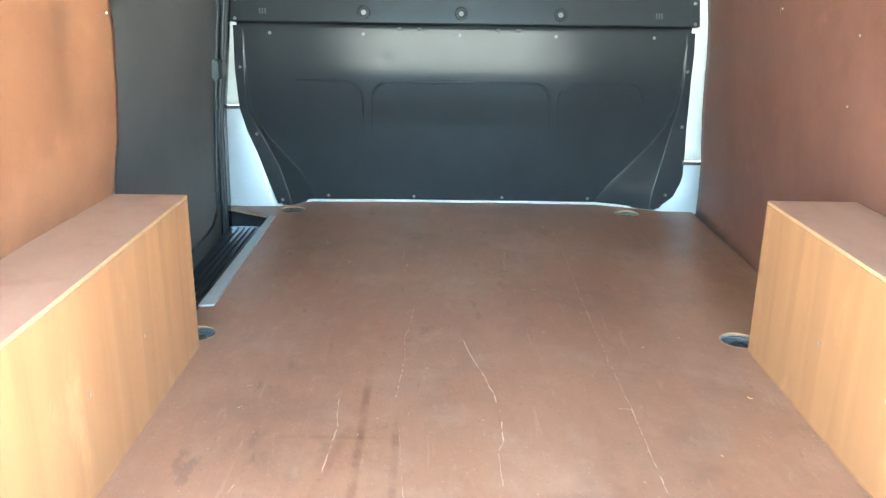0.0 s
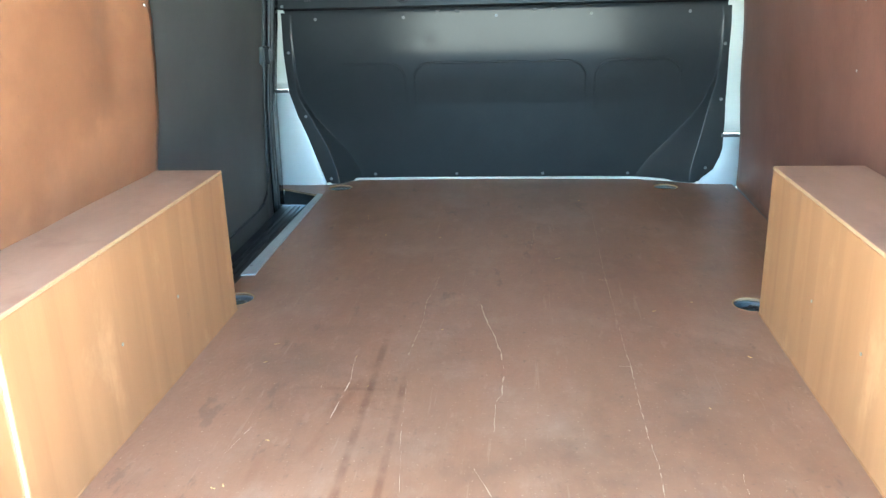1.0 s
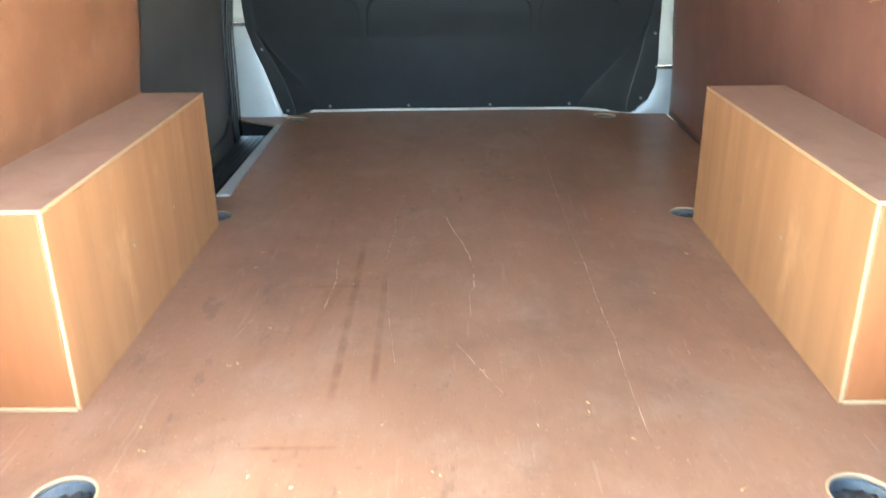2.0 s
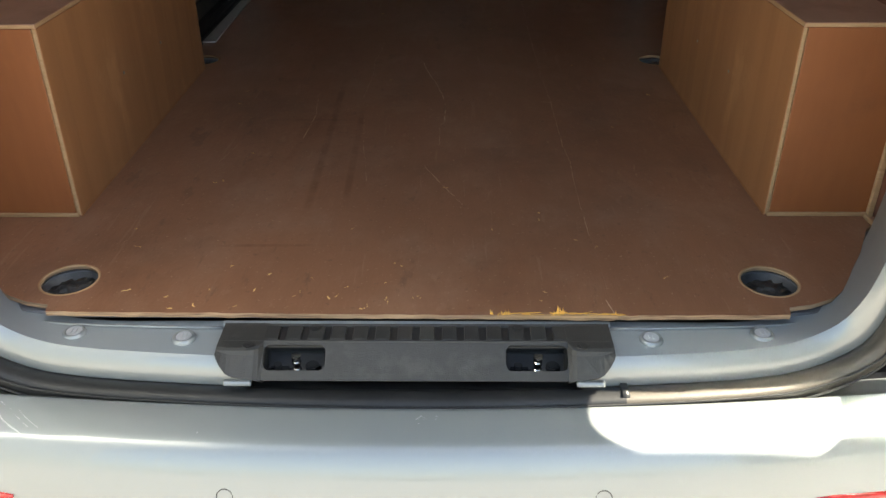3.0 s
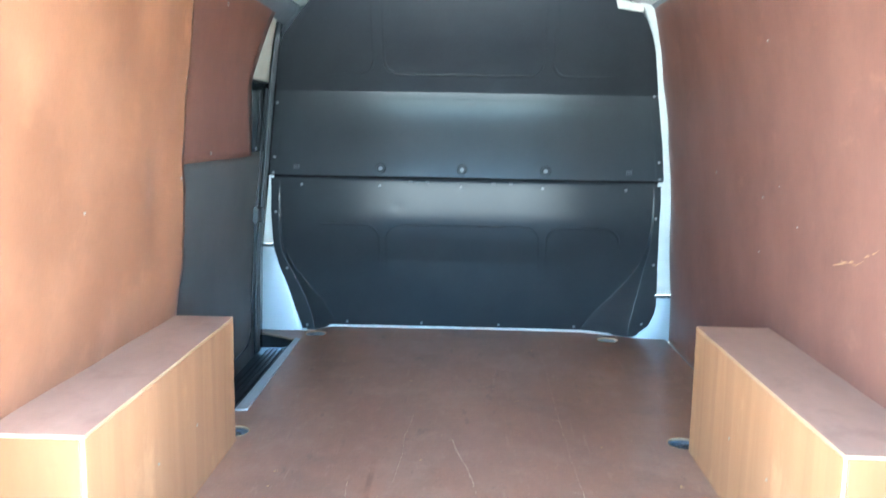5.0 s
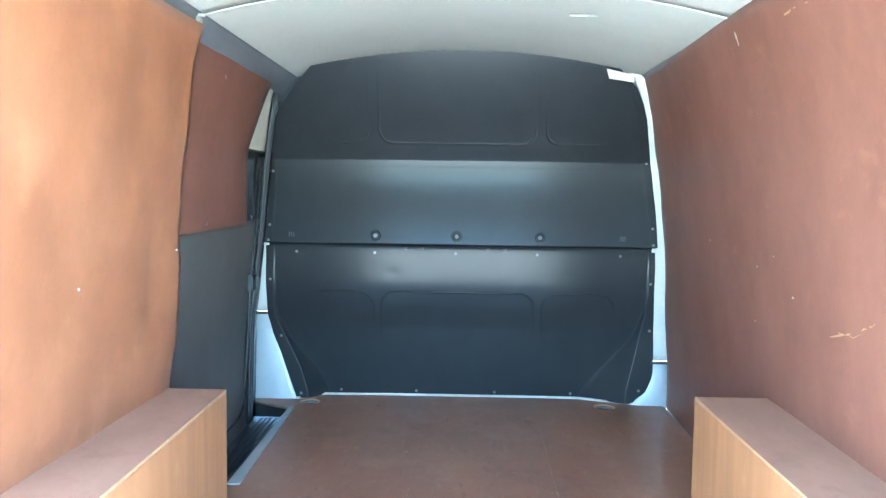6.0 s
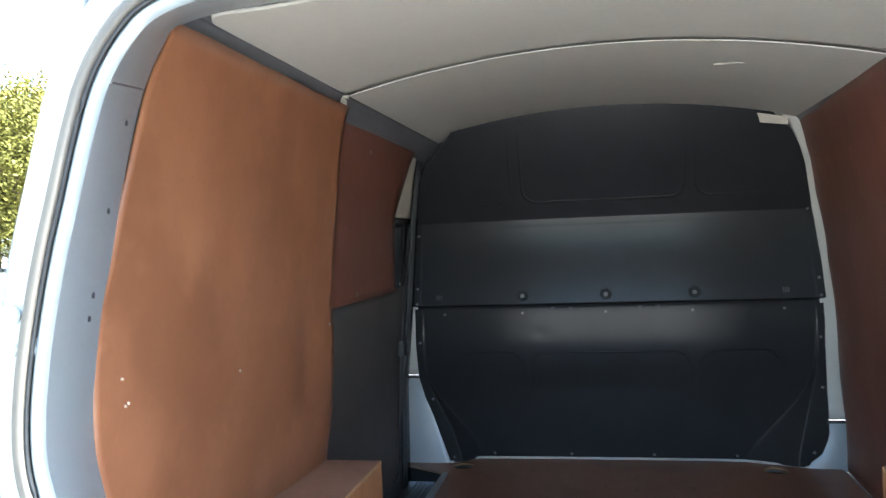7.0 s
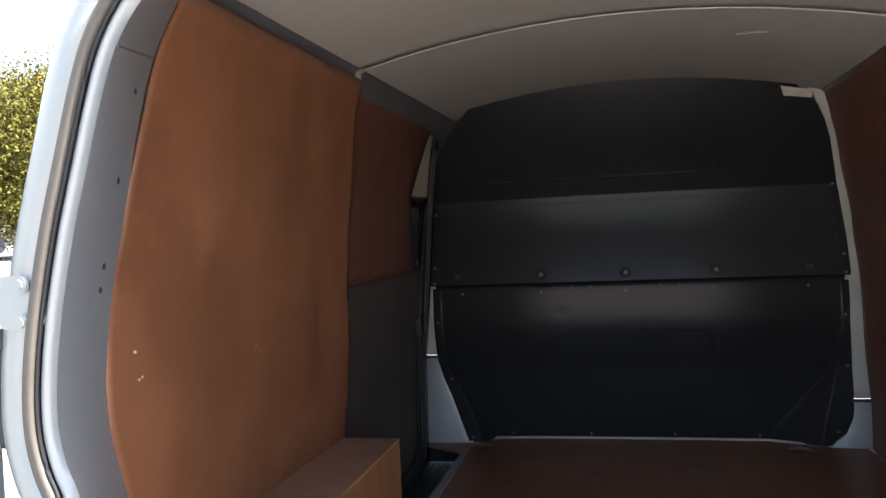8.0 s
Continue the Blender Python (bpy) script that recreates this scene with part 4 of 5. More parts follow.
def bulk_screw(x, z, r=0.0040, name="screw", mat=DULL_STEEL):
    p = on_bulk(x, z)
    bm = join(cyl(r * 1.5, 0.0016, Matrix.Translation(p) @ pose(0, 0, 0, 90), 14), cyl(r, 0.004, Matrix.Translation(p + Vector((0, -0.002, 0))) @ pose(0, 0, 0, 90), 10, top=r * 0.75))
    return part(name, bm, mat, bulkhead)


for x in (-0.510, -0.186, 0.149, 0.474):
    bulk_screw(x, 0.018)
for x, z in ((-0.668, 0.020), (0.746, 0.056)):
    bulk_screw(x, z)
for z in (0.260, 0.500, 0.667, 0.730, 0.95):
    bulk_screw(lerp(BL, z) + (0.030 if z < 0.3 else 0.019), z)
for z in (0.306, 0.504, 0.668, 0.735, 1.00, 1.20):
    bulk_screw(lerp(BR, z) - 0.016, z)
for x in (-0.688, -0.362, -0.025, 0.312, 0.655):
    bulk_screw(x, 0.618)
for x in (-0.355, -0.022, 0.318):
    # large hollow bolts with a dark collar
    p = on_bulk(x, 0.692)
    collar = tube([(p.x + 0.017 * math.cos(a), p.y - 0.003, p.z + 0.017 * math.sin(a)) for a in [2 * math.pi * k / 20 for k in range(20)]], 0.0055, 8, closed=True)
    bolt = part("bolt", collar, BLACK_PANEL, bulkhead, "black collar bolt", smooth=True)
    part("bolt_head", cyl(0.009, 0.010, Matrix.Translation(p + Vector((0, -0.003, 0))) @ pose(0, 0, 0, 90), 6), DULL_STEEL, bolt, "grey hexagon head")
for x in (-0.700, 0.655):
    p = on_bulk(x, 0.692)
    part("slot", join(*[box((0.005, 0.004, 0.020), p + Vector((k * 0.009, 0, 0)), 0.001) for k in (-1, 0, 1)]), BLACK_PLASTIC, bulkhead)
for x in (-0.235, -0.165, 0.11, 0.18):
    part("slot", box((0.016, 0.004, 0.012), on_bulk(x, 0.636), 0.001), MAT_RUBBER, bulkhead)


def bead(x0, x1, z0, r, down, ends):
    """Embossed groove of a panel: a level run that turns, at the ends that have a corner, into an upright of the given length."""
    s = -1 if down else 1
    pts = []
    if ends[0]:
        pts = [(x0, z0 + s * ends[0])] + [(x0 + r * (1 - math.cos(radians(15 * k))), z0 + s * (r - r * math.sin(radians(15 * k)))) for k in range(7)]
    else:
        pts = [(x0, z0)]
    last = [(x1, z0)]
    if ends[1]:
        last = [(x1 - r * (1 - math.cos(radians(90 - 15 * k))), z0 + s * (r - r * math.sin(radians(90 - 15 * k)))) for k in range(7)] + [(x1, z0 + s * ends[1])]
    pts += [(pts[-1][0] + (last[0][0] - pts[-1][0]) * k / 12, z0) for k in range(1, 12)] + last
    fine = []
    for a, b in zip(pts, pts[1:]):
        fine += [(a[0] + (b[0] - a[0]) * t / 3, a[1] + (b[1] - a[1]) * t / 3) for t in range(3)]
    fine.append(pts[-1])
    # a raised ridge that sinks into the panel at both ends
    rows = []
    for i, (x, z) in enumerate(fine):
        fade = min(1.0, i / 8, (len(fine) - 1 - i) / 8)
        (xa, za), (xb, zb) = fine[max(i - 1, 0)], fine[min(i + 1, len(fine) - 1)]
        side = Vector((-(zb - za), xb - xa)).normalized()
        rows.append([on_bulk(x + side.x * w, z + side.y * w, lift * fade * (2.1 if down else 1.4) + 0.0002) for w, lift in ((-0.0065, -0.0006), (-0.0040, 0.0006), (-0.0015, 0.0018), (0.0012, 0.0020), (0.0032, 0.0008), (0.0050, -0.0006))])
    bm = loft(rows)
    bm.normal_update()
    if sum(f.normal.y for f in bm.faces) > 0:
        bmesh.ops.reverse_faces(bm, faces=bm.faces[:])
    return part("embossed_bead", bm, BLACK_PANEL, bulkhead, smooth=True)


for x0, x1, ends in ((-0.615, -0.366, (0, 0.20)), (-0.335, 0.302, (0.20, 0.20)), (0.334, 0.640, (0.18, 0.09))):
    bead(x0, x1, 0.454, 0.062, True, ends)
for x0, x1, ends in ((-0.646, -0.384, (0.16, 0.27)), (-0.340, 0.294, (0.27, 0.27)), (0.335, 0.606, (0.27, 0.19))):
    bead(x0, x1, 1.070, 0.055, False, ends)
strip = tube([(-0.685, 2.442, 0.005), (-0.575, 2.520, 0.006), (-0.3, 2.530, 0.006), (0.25, 2.532, 0.006), (0.50, 2.528, 0.006), (0.725, 2.448, 0.005)], 0.005, 6)
bmesh.ops.translate(strip, vec=(0, -2.45, 0), verts=strip.verts[:])
part("bottom_strip", strip, PALE_SILVER, bulkhead, "pale painted bottom edge")

# pale body pillars that show past the bulkhead's edge
def pillar_skin(s, z0, z1, n=24):
    """A curved painted skin from just under the bulkhead's edge out to the lining."""
    rows = []
    for i in range(n + 1):
        z = z0 + (z1 - z0) * i / n
        inner = lerp(BL if s < 0 else BR, max(z, 0)) - s * 0.014
        out = s * lerp([(0, 0.90), (0.5, 0.87), (0.9, 0.84), (1.2, 0.79), (1.4, 0.70)], z)
        rows.append([(inner + (out - inner) * t, bulk_y(lerp(BL if s < 0 else BR, max(z, 0)), max(z, 0)) + 0.005 - 0.010 * math.sin(math.pi * t) * max(0.0, 1 - z / 0.5), z) for t in (0, 0.15, 0.3, 0.45, 0.6, 0.8, 1)])
    bm = loft(rows)
    bm.normal_update()
    if bm.faces[:][0].normal.y > 0:
        bmesh.ops.reverse_faces(bm, faces=bm.faces[:])
    return thicken(bm, 0.004)


for s in (-1, 1):
    w = thing("pillar_left" if s < 0 else "pillar_right", "pale silver painted body pillar with a dark joint", "pillar", kind="structure")
    joint = 0.362 if s < 0 else 0.180
    part("lower_skin", pillar_skin(s, -0.01, joint), PILLAR_SILVER, w, "grey-blue silver lower skin", smooth=True)
    part("upper_skin", pillar_skin(s, joint + 0.006, 1.03 if s < 0 else 1.38), PALE_SILVER, w, smooth=True)
    part("joint", box((0.075, 0.006, 0.012), (s * (0.845 if s < 0 else 0.832), 2.444, joint + 0.002), 0), BLACK_PLASTIC, w, "dark panel joint")
part("corner_plate", prism([(0.546, 1.358), (0.650, 1.336), (0.652, 1.308), (0.556, 1.322)], [], 0.004, axis="y", at=2.262), CREAM, wall_right, "cream primed corner plate")

# ---- sliding side door, closed ----
slider = thing("sliding_door", "closed sliding side door with dark grey trim and brown ply panel", "sliding door", (-0.84, 1.8, -0.08))
off = Vector((0.84, -1.8, 0.08))


def door_x(z, out=0.0):
    return -(wall_x(z) + 0.040 + out)


def door_sheet(y_of, z0, z1, out, depth, mat, name, label="", n=24):
    rows = []
    for i in range(n + 1):
        z = z0 + (z1 - z0) * i / n
        ya, yb = y_of(z)
        rows.append([Vector((door_x(z, out + wobble(y, z, 5, 0.3, 0.003)), y, z)) + off for y in [ya + (yb - ya) * j / 16 for j in range(17)]])
    return part(name, thicken(loft(rows), depth), mat, slider, label, smooth=True)


door_sheet(lambda z: (1.12, 2.24), -0.08, 0.762, 0.0, 0.006, DARK_TRIM, "lower_trim", "dark grey hardboard trim")
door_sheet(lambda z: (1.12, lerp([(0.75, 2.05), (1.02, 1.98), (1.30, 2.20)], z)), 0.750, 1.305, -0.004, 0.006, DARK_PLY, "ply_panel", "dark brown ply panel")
door_sheet(lambda z: (1.90, 2.262), 1.025, 1.280, 0.004, 0.004, CREAM, "door_skin", "cream painted inner skin")
door_sheet(lambda z: (1.95, 2.40), -0.08, 1.025, 0.006, 0.006, BLACK_PANEL, "front_cover", "black front edge cover")
for y in (2.252, 2.285):
    part("edge_seal", tube([Vector((door_x(z) + 0.006, y, z)) + off for z in [-0.05 + 1.3 * k / 24 for k in range(25)]], 0.007, 8), BLACK_PLASTIC, slider, smooth=True)
loop = [(2.195, 1.0), (2.195, 0.5), (2.195, 0.14), (2.188, 0.08), (2.165, 0.035), (2.12, 0.012), (2.05, 0.004), (1.7, 0.0), (1.25, 0.0)]
part("panel_bead", tube([Vector((door_x(z) + 0.004, y, z)) + off for y, z in loop], 0.0045, 8), BLACK_PLASTIC, slider, smooth=True)
part("latch_bracket", join(box((0.022, 0.070, 0.062), Vector((door_x(0.52) + 0.010, 2.185, 0.520)) + off, 0.005, 2), box((0.030, 0.020, 0.040), Vector((door_x(0.52) + 0.016, 2.215, 0.520)) + off, 0.004, 2)), BLACK_PLASTIC, slider, "black door stop bracket")
for y, z in ((1.555, 0.775), (1.60, 1.225), (2.10, 0.775)):
    screw_head(slider, Vector((door_x(z, -0.005), y, z)) + off, (1, 0, 0.1), 0.008)

trim_pillar = thing("trim_pillar", "black plastic pillar trim beside the sliding door", "trim", kind="structure")
EDGE = [(0, -0.880), (0.36, -0.876), (0.55, -0.864), (0.67, -0.850), (0.79, -0.830), (0.90, -0.810), (1.00, -0.800), (1.15, -0.780), (1.30, -0.745)]
rows = []
for k in range(30):
    z = -0.1 + 1.42 * k / 29
    x = lerp(EDGE, max(z, 0))
    rows.append([(x, 2.425, z), (x - 0.002, 2.40, z), (x - 0.012, 2.375, z), (x - 0.03, 2.34, z), (x - 0.05, 2.25, z)])
bm = loft(rows)
part("trim", thicken(bm, 0.003), BLACK_PANEL, trim_pillar, smooth=True)

# step well behind the sliding door, with ribbed rubber and its edge strip
step = thing("door_step", "black ribbed rubber side door step below the floor", "door step", kind="structure")
part("tread", box((0.20, 1.16, 0.012), (-0.79, 1.80, -0.066), 0.003), MAT_RUBBER, step)
part("riser", box((0.010, 1.12, 0.06), (-0.696, 1.785, -0.042), 0.002), MAT_RUBBER, step)
for k in range(6):
    part("rib", box((0.006, 1.10, 0.005), (-0.718 - k * 0.019, 1.80, -0.058), 0.0015), MAT_RUBBER, step)
strip = thing("floor_edge_strip", "worn aluminium edge strip along the floor at the step", "edge strip", (-0.68, 1.86, 0))
bm = prism([(-0.012, -0.430), (0.026, -0.424), (0.014, 0.430), (-0.008, 0.442)], [], 0.005, at=0.0048)
part("strip", bm, ALU, strip)
for y in (-0.36, 0.0, 0.36):
    part("screw", cyl(0.005, 0.002, Matrix.Translation((-0.004, y, 0.0052)), 10, top=0.0035), STEEL, strip)


# ---- wheel arch boxes ----
def arch_box(side, y0, y1, wide, label):
    """A boxed-in wheel arch of ply boards with pale raw edges."""
    t = thing("wheel_arch_box", label, "wheel arch box", (side * 0.622, y0, 0), "wheel arch boxes")
    h, th, ln = 0.350, 0.0078, y1 - y0
    s = side
    part("side_panel", box((th, ln - 0.003, h - th - 0.001), (s * th / 2, ln / 2 + 0.001, (h - th) / 2 + 0.0005), 0.0012, edge_axis=0), [BOX_PLY, PLY_EDGE], t, "tan ply side with upright grain")
    part("top_panel", box((wide, ln, th), (s * (wide / 2), ln / 2, h - th / 2), 0.0012, edge_axis=2), [BOX_TOP, PLY_EDGE], t)
    part("end_panel", box((wide - th - 0.002, th, h - th - 0.001), (s * (wide / 2 + th / 2), th / 2 + 0.001, (h - th) / 2 + 0.0005), 0.0012, edge_axis=1), [BOX_END, PLY_EDGE], t, "reddish ply end board")
    part("front_panel", box((wide - th - 0.002, th, h - th - 0.001), (s * (wide / 2 + th / 2), ln - th / 2 - 0.001, (h - th) / 2 + 0.0005), 0.0012, edge_axis=1), [BOX_END, PLY_EDGE], t)
    # pale strips where cut edges meet the floor and the lining
    part("base_strip", box((wide - 0.006, 0.006, 0.007), (s * wide / 2, -0.0015, 0.0040), 0.0015), PLY_EDGE, t)
    part("base_strip", box((0.0025, ln, 0.0032), (s * -0.0008, ln / 2, 0.0018), 0.0008), BOX_PLY, t)
    up = box((0.012, 0.008, h - 0.004), (s * (wide - 0.004), -0.003, h / 2 - 0.004), 0.002)
    part("corner_strip", up, PLY_EDGE, t)
    for y, z in ((0.318, 0.167), (0.560, 0.161)):
        part("screw", cyl(0.0034, 0.002, Matrix.Translation((-s * 0.0004, y, z)) @ pose(0, 0, 0, 0, 90), 8), STEEL, t)
    return t


arch_box(-1, 0.316, 1.192, 0.182, "tan plywood wheel arch box with pale raw edges against the lining")
arch_box(1, 0.325, 1.208, 0.192, "tan plywood wheel arch box with pale raw edges and pencil stains")
for s, x in ((-1, -0.795), (1, 0.797)):
    part("base_strip", box((0.006, 0.036, 0.008), (x + 0.003, 0.299, 0.0045), 0.0015), PLY_EDGE, wall_left if s < 0 else wall_right, "pale raw ply edge")

# ---- outer body, underbody and wheels ----
van = thing("van_body", "silver panel van body standing on its wheels", "van", (0, 1.3, -0.62))
vo = Vector((0, -1.3, 0.62))
SKIN = [(0.90, -0.42), (0.935, -0.2), (0.945, 0.2), (0.93, 0.55), (0.895, 0.9), (0.845, 1.18), (0.775, 1.36), (0.66, 1.455), (0.42, 1.50), (0, 1.515)]
section = [(-x, z) for x, z in SKIN] + [(x, z) for x, z in reversed(SKIN[:-1])]
rows = []
for y, k, lift in ((0.05, 0.84, -0.03), (0.10, 0.875, -0.02), (0.20, 0.91, -0.01), (0.5, 0.97, 0), (1.2, 1, 0), (2.0, 1, 0), (2.7, 1, 0), (3.0, 0.99, -0.02)):
    rows.append([Vector((x * k, y, z + lift)) + vo for x, z in section])
part("outer_skin", thicken(loft(rows), -0.012), SILVER, van, smooth=True)
part("underbody", box((1.78, 2.96, 0.10), Vector((0, 1.52, -0.20)) + vo, 0.02), BLACK_PLASTIC, van)
part("front_closure", box((1.70, 0.03, 1.86), Vector((0, 2.98, 0.54)) + vo, 0.005), SILVER, van)
for s in (-1, 1):
    for y in (0.76, 2.75):
        m = Matrix.Translation(Vector((s * 0.80, y, -0.30)) + vo) @ pose(0, 0, 0, 0, 90)
        wheel = part("wheel", cyl(0.32, 0.20, m, 36, bevel=0.03), TYRE, van, "black tyre", smooth=False)
        part("rim", cyl(0.20, 0.212, m, 24, bevel=0.01), ALU, wheel, "steel rim")


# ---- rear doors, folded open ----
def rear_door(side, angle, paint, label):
    """A panelled rear door with a small pane over an added opening by its hinges, cut to shape the bumper's sun patch;
    built closed along x, then swung out.
    """
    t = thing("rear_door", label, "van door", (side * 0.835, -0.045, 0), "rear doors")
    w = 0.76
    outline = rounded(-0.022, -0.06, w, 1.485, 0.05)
    # unseen opening, its outline chosen for the sun patch on the bumper
    sun_hole = [(0.032, 0.124)] + [(0.118 + 0.016 * math.sin(a), 0.144 - 0.020 * math.cos(a)) for a in [radians(9 * k) for k in range(11)]] + [(0.064 + 0.070 * math.cos(a), 0.398 + 0.142 * math.sin(a)) for a in [radians(9 * k) for k in range(11)]] + [(0.032, 0.540)]
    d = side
    panel = prism([(-d * x, z) for x, z in (outline if d < 0 else outline[::-1])], [[(-d * x, z) for x, z in sun_hole]], 0.045, axis="y", at=0.0)
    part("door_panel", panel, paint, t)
    o = part("pane", prism([(-d * x, z) for x, z in rounded(0.026, 0.112, 0.160, 0.552, 0.05)], [], 0.005, axis="y", at=-0.014), GLASS, t, "clear glass over the added sun-patch opening")
    # lets the sun pass unweakened to the bumper
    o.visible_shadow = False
    part("inner_press", box((0.50, 0.012, 0.52), (-d * 0.45, 0.048 if d > 0 else -0.004, 0.90), 0.05, 3), paint, t)
    t.rotation_euler = (0, 0, radians(angle))
    return t


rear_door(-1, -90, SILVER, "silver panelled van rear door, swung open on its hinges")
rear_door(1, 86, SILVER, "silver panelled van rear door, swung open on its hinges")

# hinge on the left corner, with the door stay's bracket
hinge = part("hinge", prism(rounded(-0.030, -0.033, 0.034, 0.033, 0.012), [], 0.006, axis="y", at=-0.003), SILVER, frame_rear, "silver painted hinge plate")
hinge.location = (-0.728, -0.051, 0.842)
for z in (0.022, -0.024):
    part("hinge_bolt", join(cyl(0.0115, 0.008, Matrix.Translation((0.008, -0.005, z)) @ pose(0, 0, 0, 90), 20, bevel=0.002), cyl(0.006, 0.006, Matrix.Translation((0.008, -0.009, z)) @ pose(0, 0, 0, 90), 6)), SILVER, hinge)
stay = part("door_stay", box((0.032, 0.012, 0.150), (0, 0, 0), 0.007, 2), BLACK_PLASTIC, frame_rear, "black door stay bracket")
stay.location = (-0.765, -0.042, 0.735)
part("stay_bolt", cyl(0.007, 0.008, Matrix.Translation((0, -0.008, 0.055)) @ pose(0, 0, 0, 90), 12), STEEL, stay)
part("stay_rod", tube([(0, -0.010, -0.005), (-0.06, -0.02, -0.006), (-0.14, -0.03, -0.008)], 0.004, 8), BLACK_PLASTIC, stay)

# ---- outside ----
ground = tagged(new("ground"), "worn sunlit beige-grey car park ground", "ground", kind="structure")


def bank(x, y):
    """Height of the ground: level round the van, rising to a low bank under the trees."""
    far, side = -0.68 * x + 0.73 * y, 0.73 * x + 0.68 * y
    k = max(0.0, min(1.0, (far - 13) / 17)) * max(0.0, min(1.0, (70 - abs(side)) / 30))
    return -0.62 + 0.98 * k * k * (3 - 2 * k)


across = [-2000, -300, -110] + [-90 + 3 * k for k in range(41)] + [60, 300, 2000]
along = [-2000, -300, -60, -30] + [-15 + 3 * k for k in range(39)] + [300, 2000]
rows = [[(x, y, bank(x, y) + (0.02 * noise.noise((x * 0.35, y * 0.35, 0)) if -0.68 * x + 0.73 * y > 13 else 0.0)) for x in across] for y in along]
part("surface", loft(rows), ASPHALT, ground)


def leaf_cloud(centre, radius, count, size, seed, squash=0.8):
    """Many small leaf blades, clumped in an uneven crown with gaps."""
    rnd = random.Random(seed)
    verts, faces = [], []
    clumps = []
    for _ in range(int(count / 60)):
        while True:
            p = Vector((rnd.uniform(-1, 1), rnd.uniform(-1, 1), rnd.uniform(-1, 1)))
            if 0.35 < p.length < 1.0:
                break
        p *= 0.82 + 0.3 * noise.noise(p * 2.3 + Vector((seed, 0, 0)))
        clumps.append((Vector((p.x * radius, p.y * radius, p.z * radius * squash)), rnd.uniform(0.16, 0.30) * radius))
    for c, r in clumps:
        for _ in range(60):
            q = c + Vector((rnd.gauss(0, 0.5), rnd.gauss(0, 0.5), rnd.gauss(0, 0.42))) * r + Vector(centre)
            a = Vector((rnd.gauss(0, 1), rnd.gauss(0, 1), rnd.gauss(0, 0.6))).normalized()
            b = a.cross(Vector((rnd.gauss(0, 1), rnd.gauss(0, 1), rnd.gauss(0, 1)))).normalized()
            s = size * rnd.uniform(0.7, 1.4)
            k = len(verts)
            verts += [q - a * s, q + b * s * 0.45, q + a * s, q - b * s * 0.45]
            faces.append((k, k + 1, k + 2, k + 3))
    return verts, faces


def tree(x, y, height, radius, seed, mat, label):
    t = thing("tree", label, "tree", (x, y, bank(x, y) - 0.03), "trees along the car park")
    rnd = random.Random(seed)
    trunk = [tube([(0, 0, 0), (0.05, 0.02, height * 0.25), (-0.04, 0.05, height * 0.5)], 0.16, 8)]
    for k in range(6):
        a = k * 1.05 + rnd.random()
        trunk.append(tube([(0, 0.03, height * (0.22 + 0.05 * k)), (math.cos(a) * radius * 0.4, math.sin(a) * radius * 0.4, height * (0.42 + 0.05 * k)), (math.cos(a) * radius * 0.75, math.sin(a) * radius * 0.75, height * (0.55 + 0.05 * k))], 0.06, 6))
    part("trunk", join(*trunk), BARK, t)
    verts, faces = leaf_cloud((0, 0, height * 0.52), radius, 40000, 0.074, seed, squash=height * 0.50 / radius)
    me = bpy.data.meshes.new("crown")
    me.from_pydata([tuple(v) for v in verts], [], faces)
    me.materials.append(mat)
    o = new("crown", me)
    o.parent = t
    return t


for k, (x, y, h, r, m) in enumerate(((-21.1, 25.5, 7.2, 3.7, LEAF), (-26.2, 24.9, 7.7, 4.1, LEAF_DRY), (-17.9, 30.3, 7.2, 3.6, LEAF_DRY), (-31.4, 22.2, 7.9, 4.3, LEAF), (-23.7, 30.6, 8.8, 4.1, LEAF_DRY), (-28.5, 33.4, 9.2, 4.5, LEAF), (-34.6, 28.7, 9.2, 4.5, LEAF_DRY), (-20.8, 36.6, 9.2, 4.4, LEAF))):
    tree(x, y, h, r, 11 + k, m, "leafy roadside tree, some leaves yellowing, in sun")
# unseen trees added beside and behind the camera to dim light from the left
for k, (x, y, h, r, m) in enumerate(((-17.5, 8.6, 7.4, 2.9, LEAF_DRY), (-17.0, 3.6, 7.8, 3.0, LEAF), (-17.4, -1.6, 7.6, 3.0, LEAF_DRY), (-16.8, -6.8, 8.0, 3.1, LEAF), (-15.6, -11.8, 7.6, 3.0, LEAF))):
    tree(x, y, h, r, 41 + k, m, "leafy roadside tree, some leaves yellowing, in sun")


def parked_car(x, y, turn, paint, label):
    c = thing("parked_car", label, "car", (x, y, bank(x, y)), "parked cars")
    c.rotation_euler = (0, 0, radians(turn))
    side = [(-2.0, 0.30), (-2.05, 0.62), (-1.95, 0.86), (-1.2, 0.94), (-0.55, 1.38), (0.75, 1.42), (1.65, 0.98), (2.0, 0.9), (2.06, 0.55), (2.0, 0.28)]
    body = prism(side, [], 1.62, axis="y", at=0.81 - 1.62)
    bmesh.ops.bevel(body, geom=body.edges[:], offset=0.05, segments=2, affect="EDGES")
    part("body", body, paint, c, smooth=False)
    for s in (-1, 1):
        glass = prism([(-1.0, 0.96), (-0.48, 1.32), (0.72, 1.35), (1.35, 1.0)], [], 0.012, axis="y", at=s * 0.812 - 0.006)
        part("side_window", glass, BLACK_PANEL, c)
        for px in (-1.3, 1.3):
            m = Matrix.Translation((px, s * 0.74, 0.30)) @ pose(0, 0, 0, 90)
            w = part("wheel", cyl(0.30, 0.19, m, 28, bevel=0.03), TYRE, c)
            part("rim", cyl(0.19, 0.20, m, 20, bevel=0.01), ALU, w)
    return c


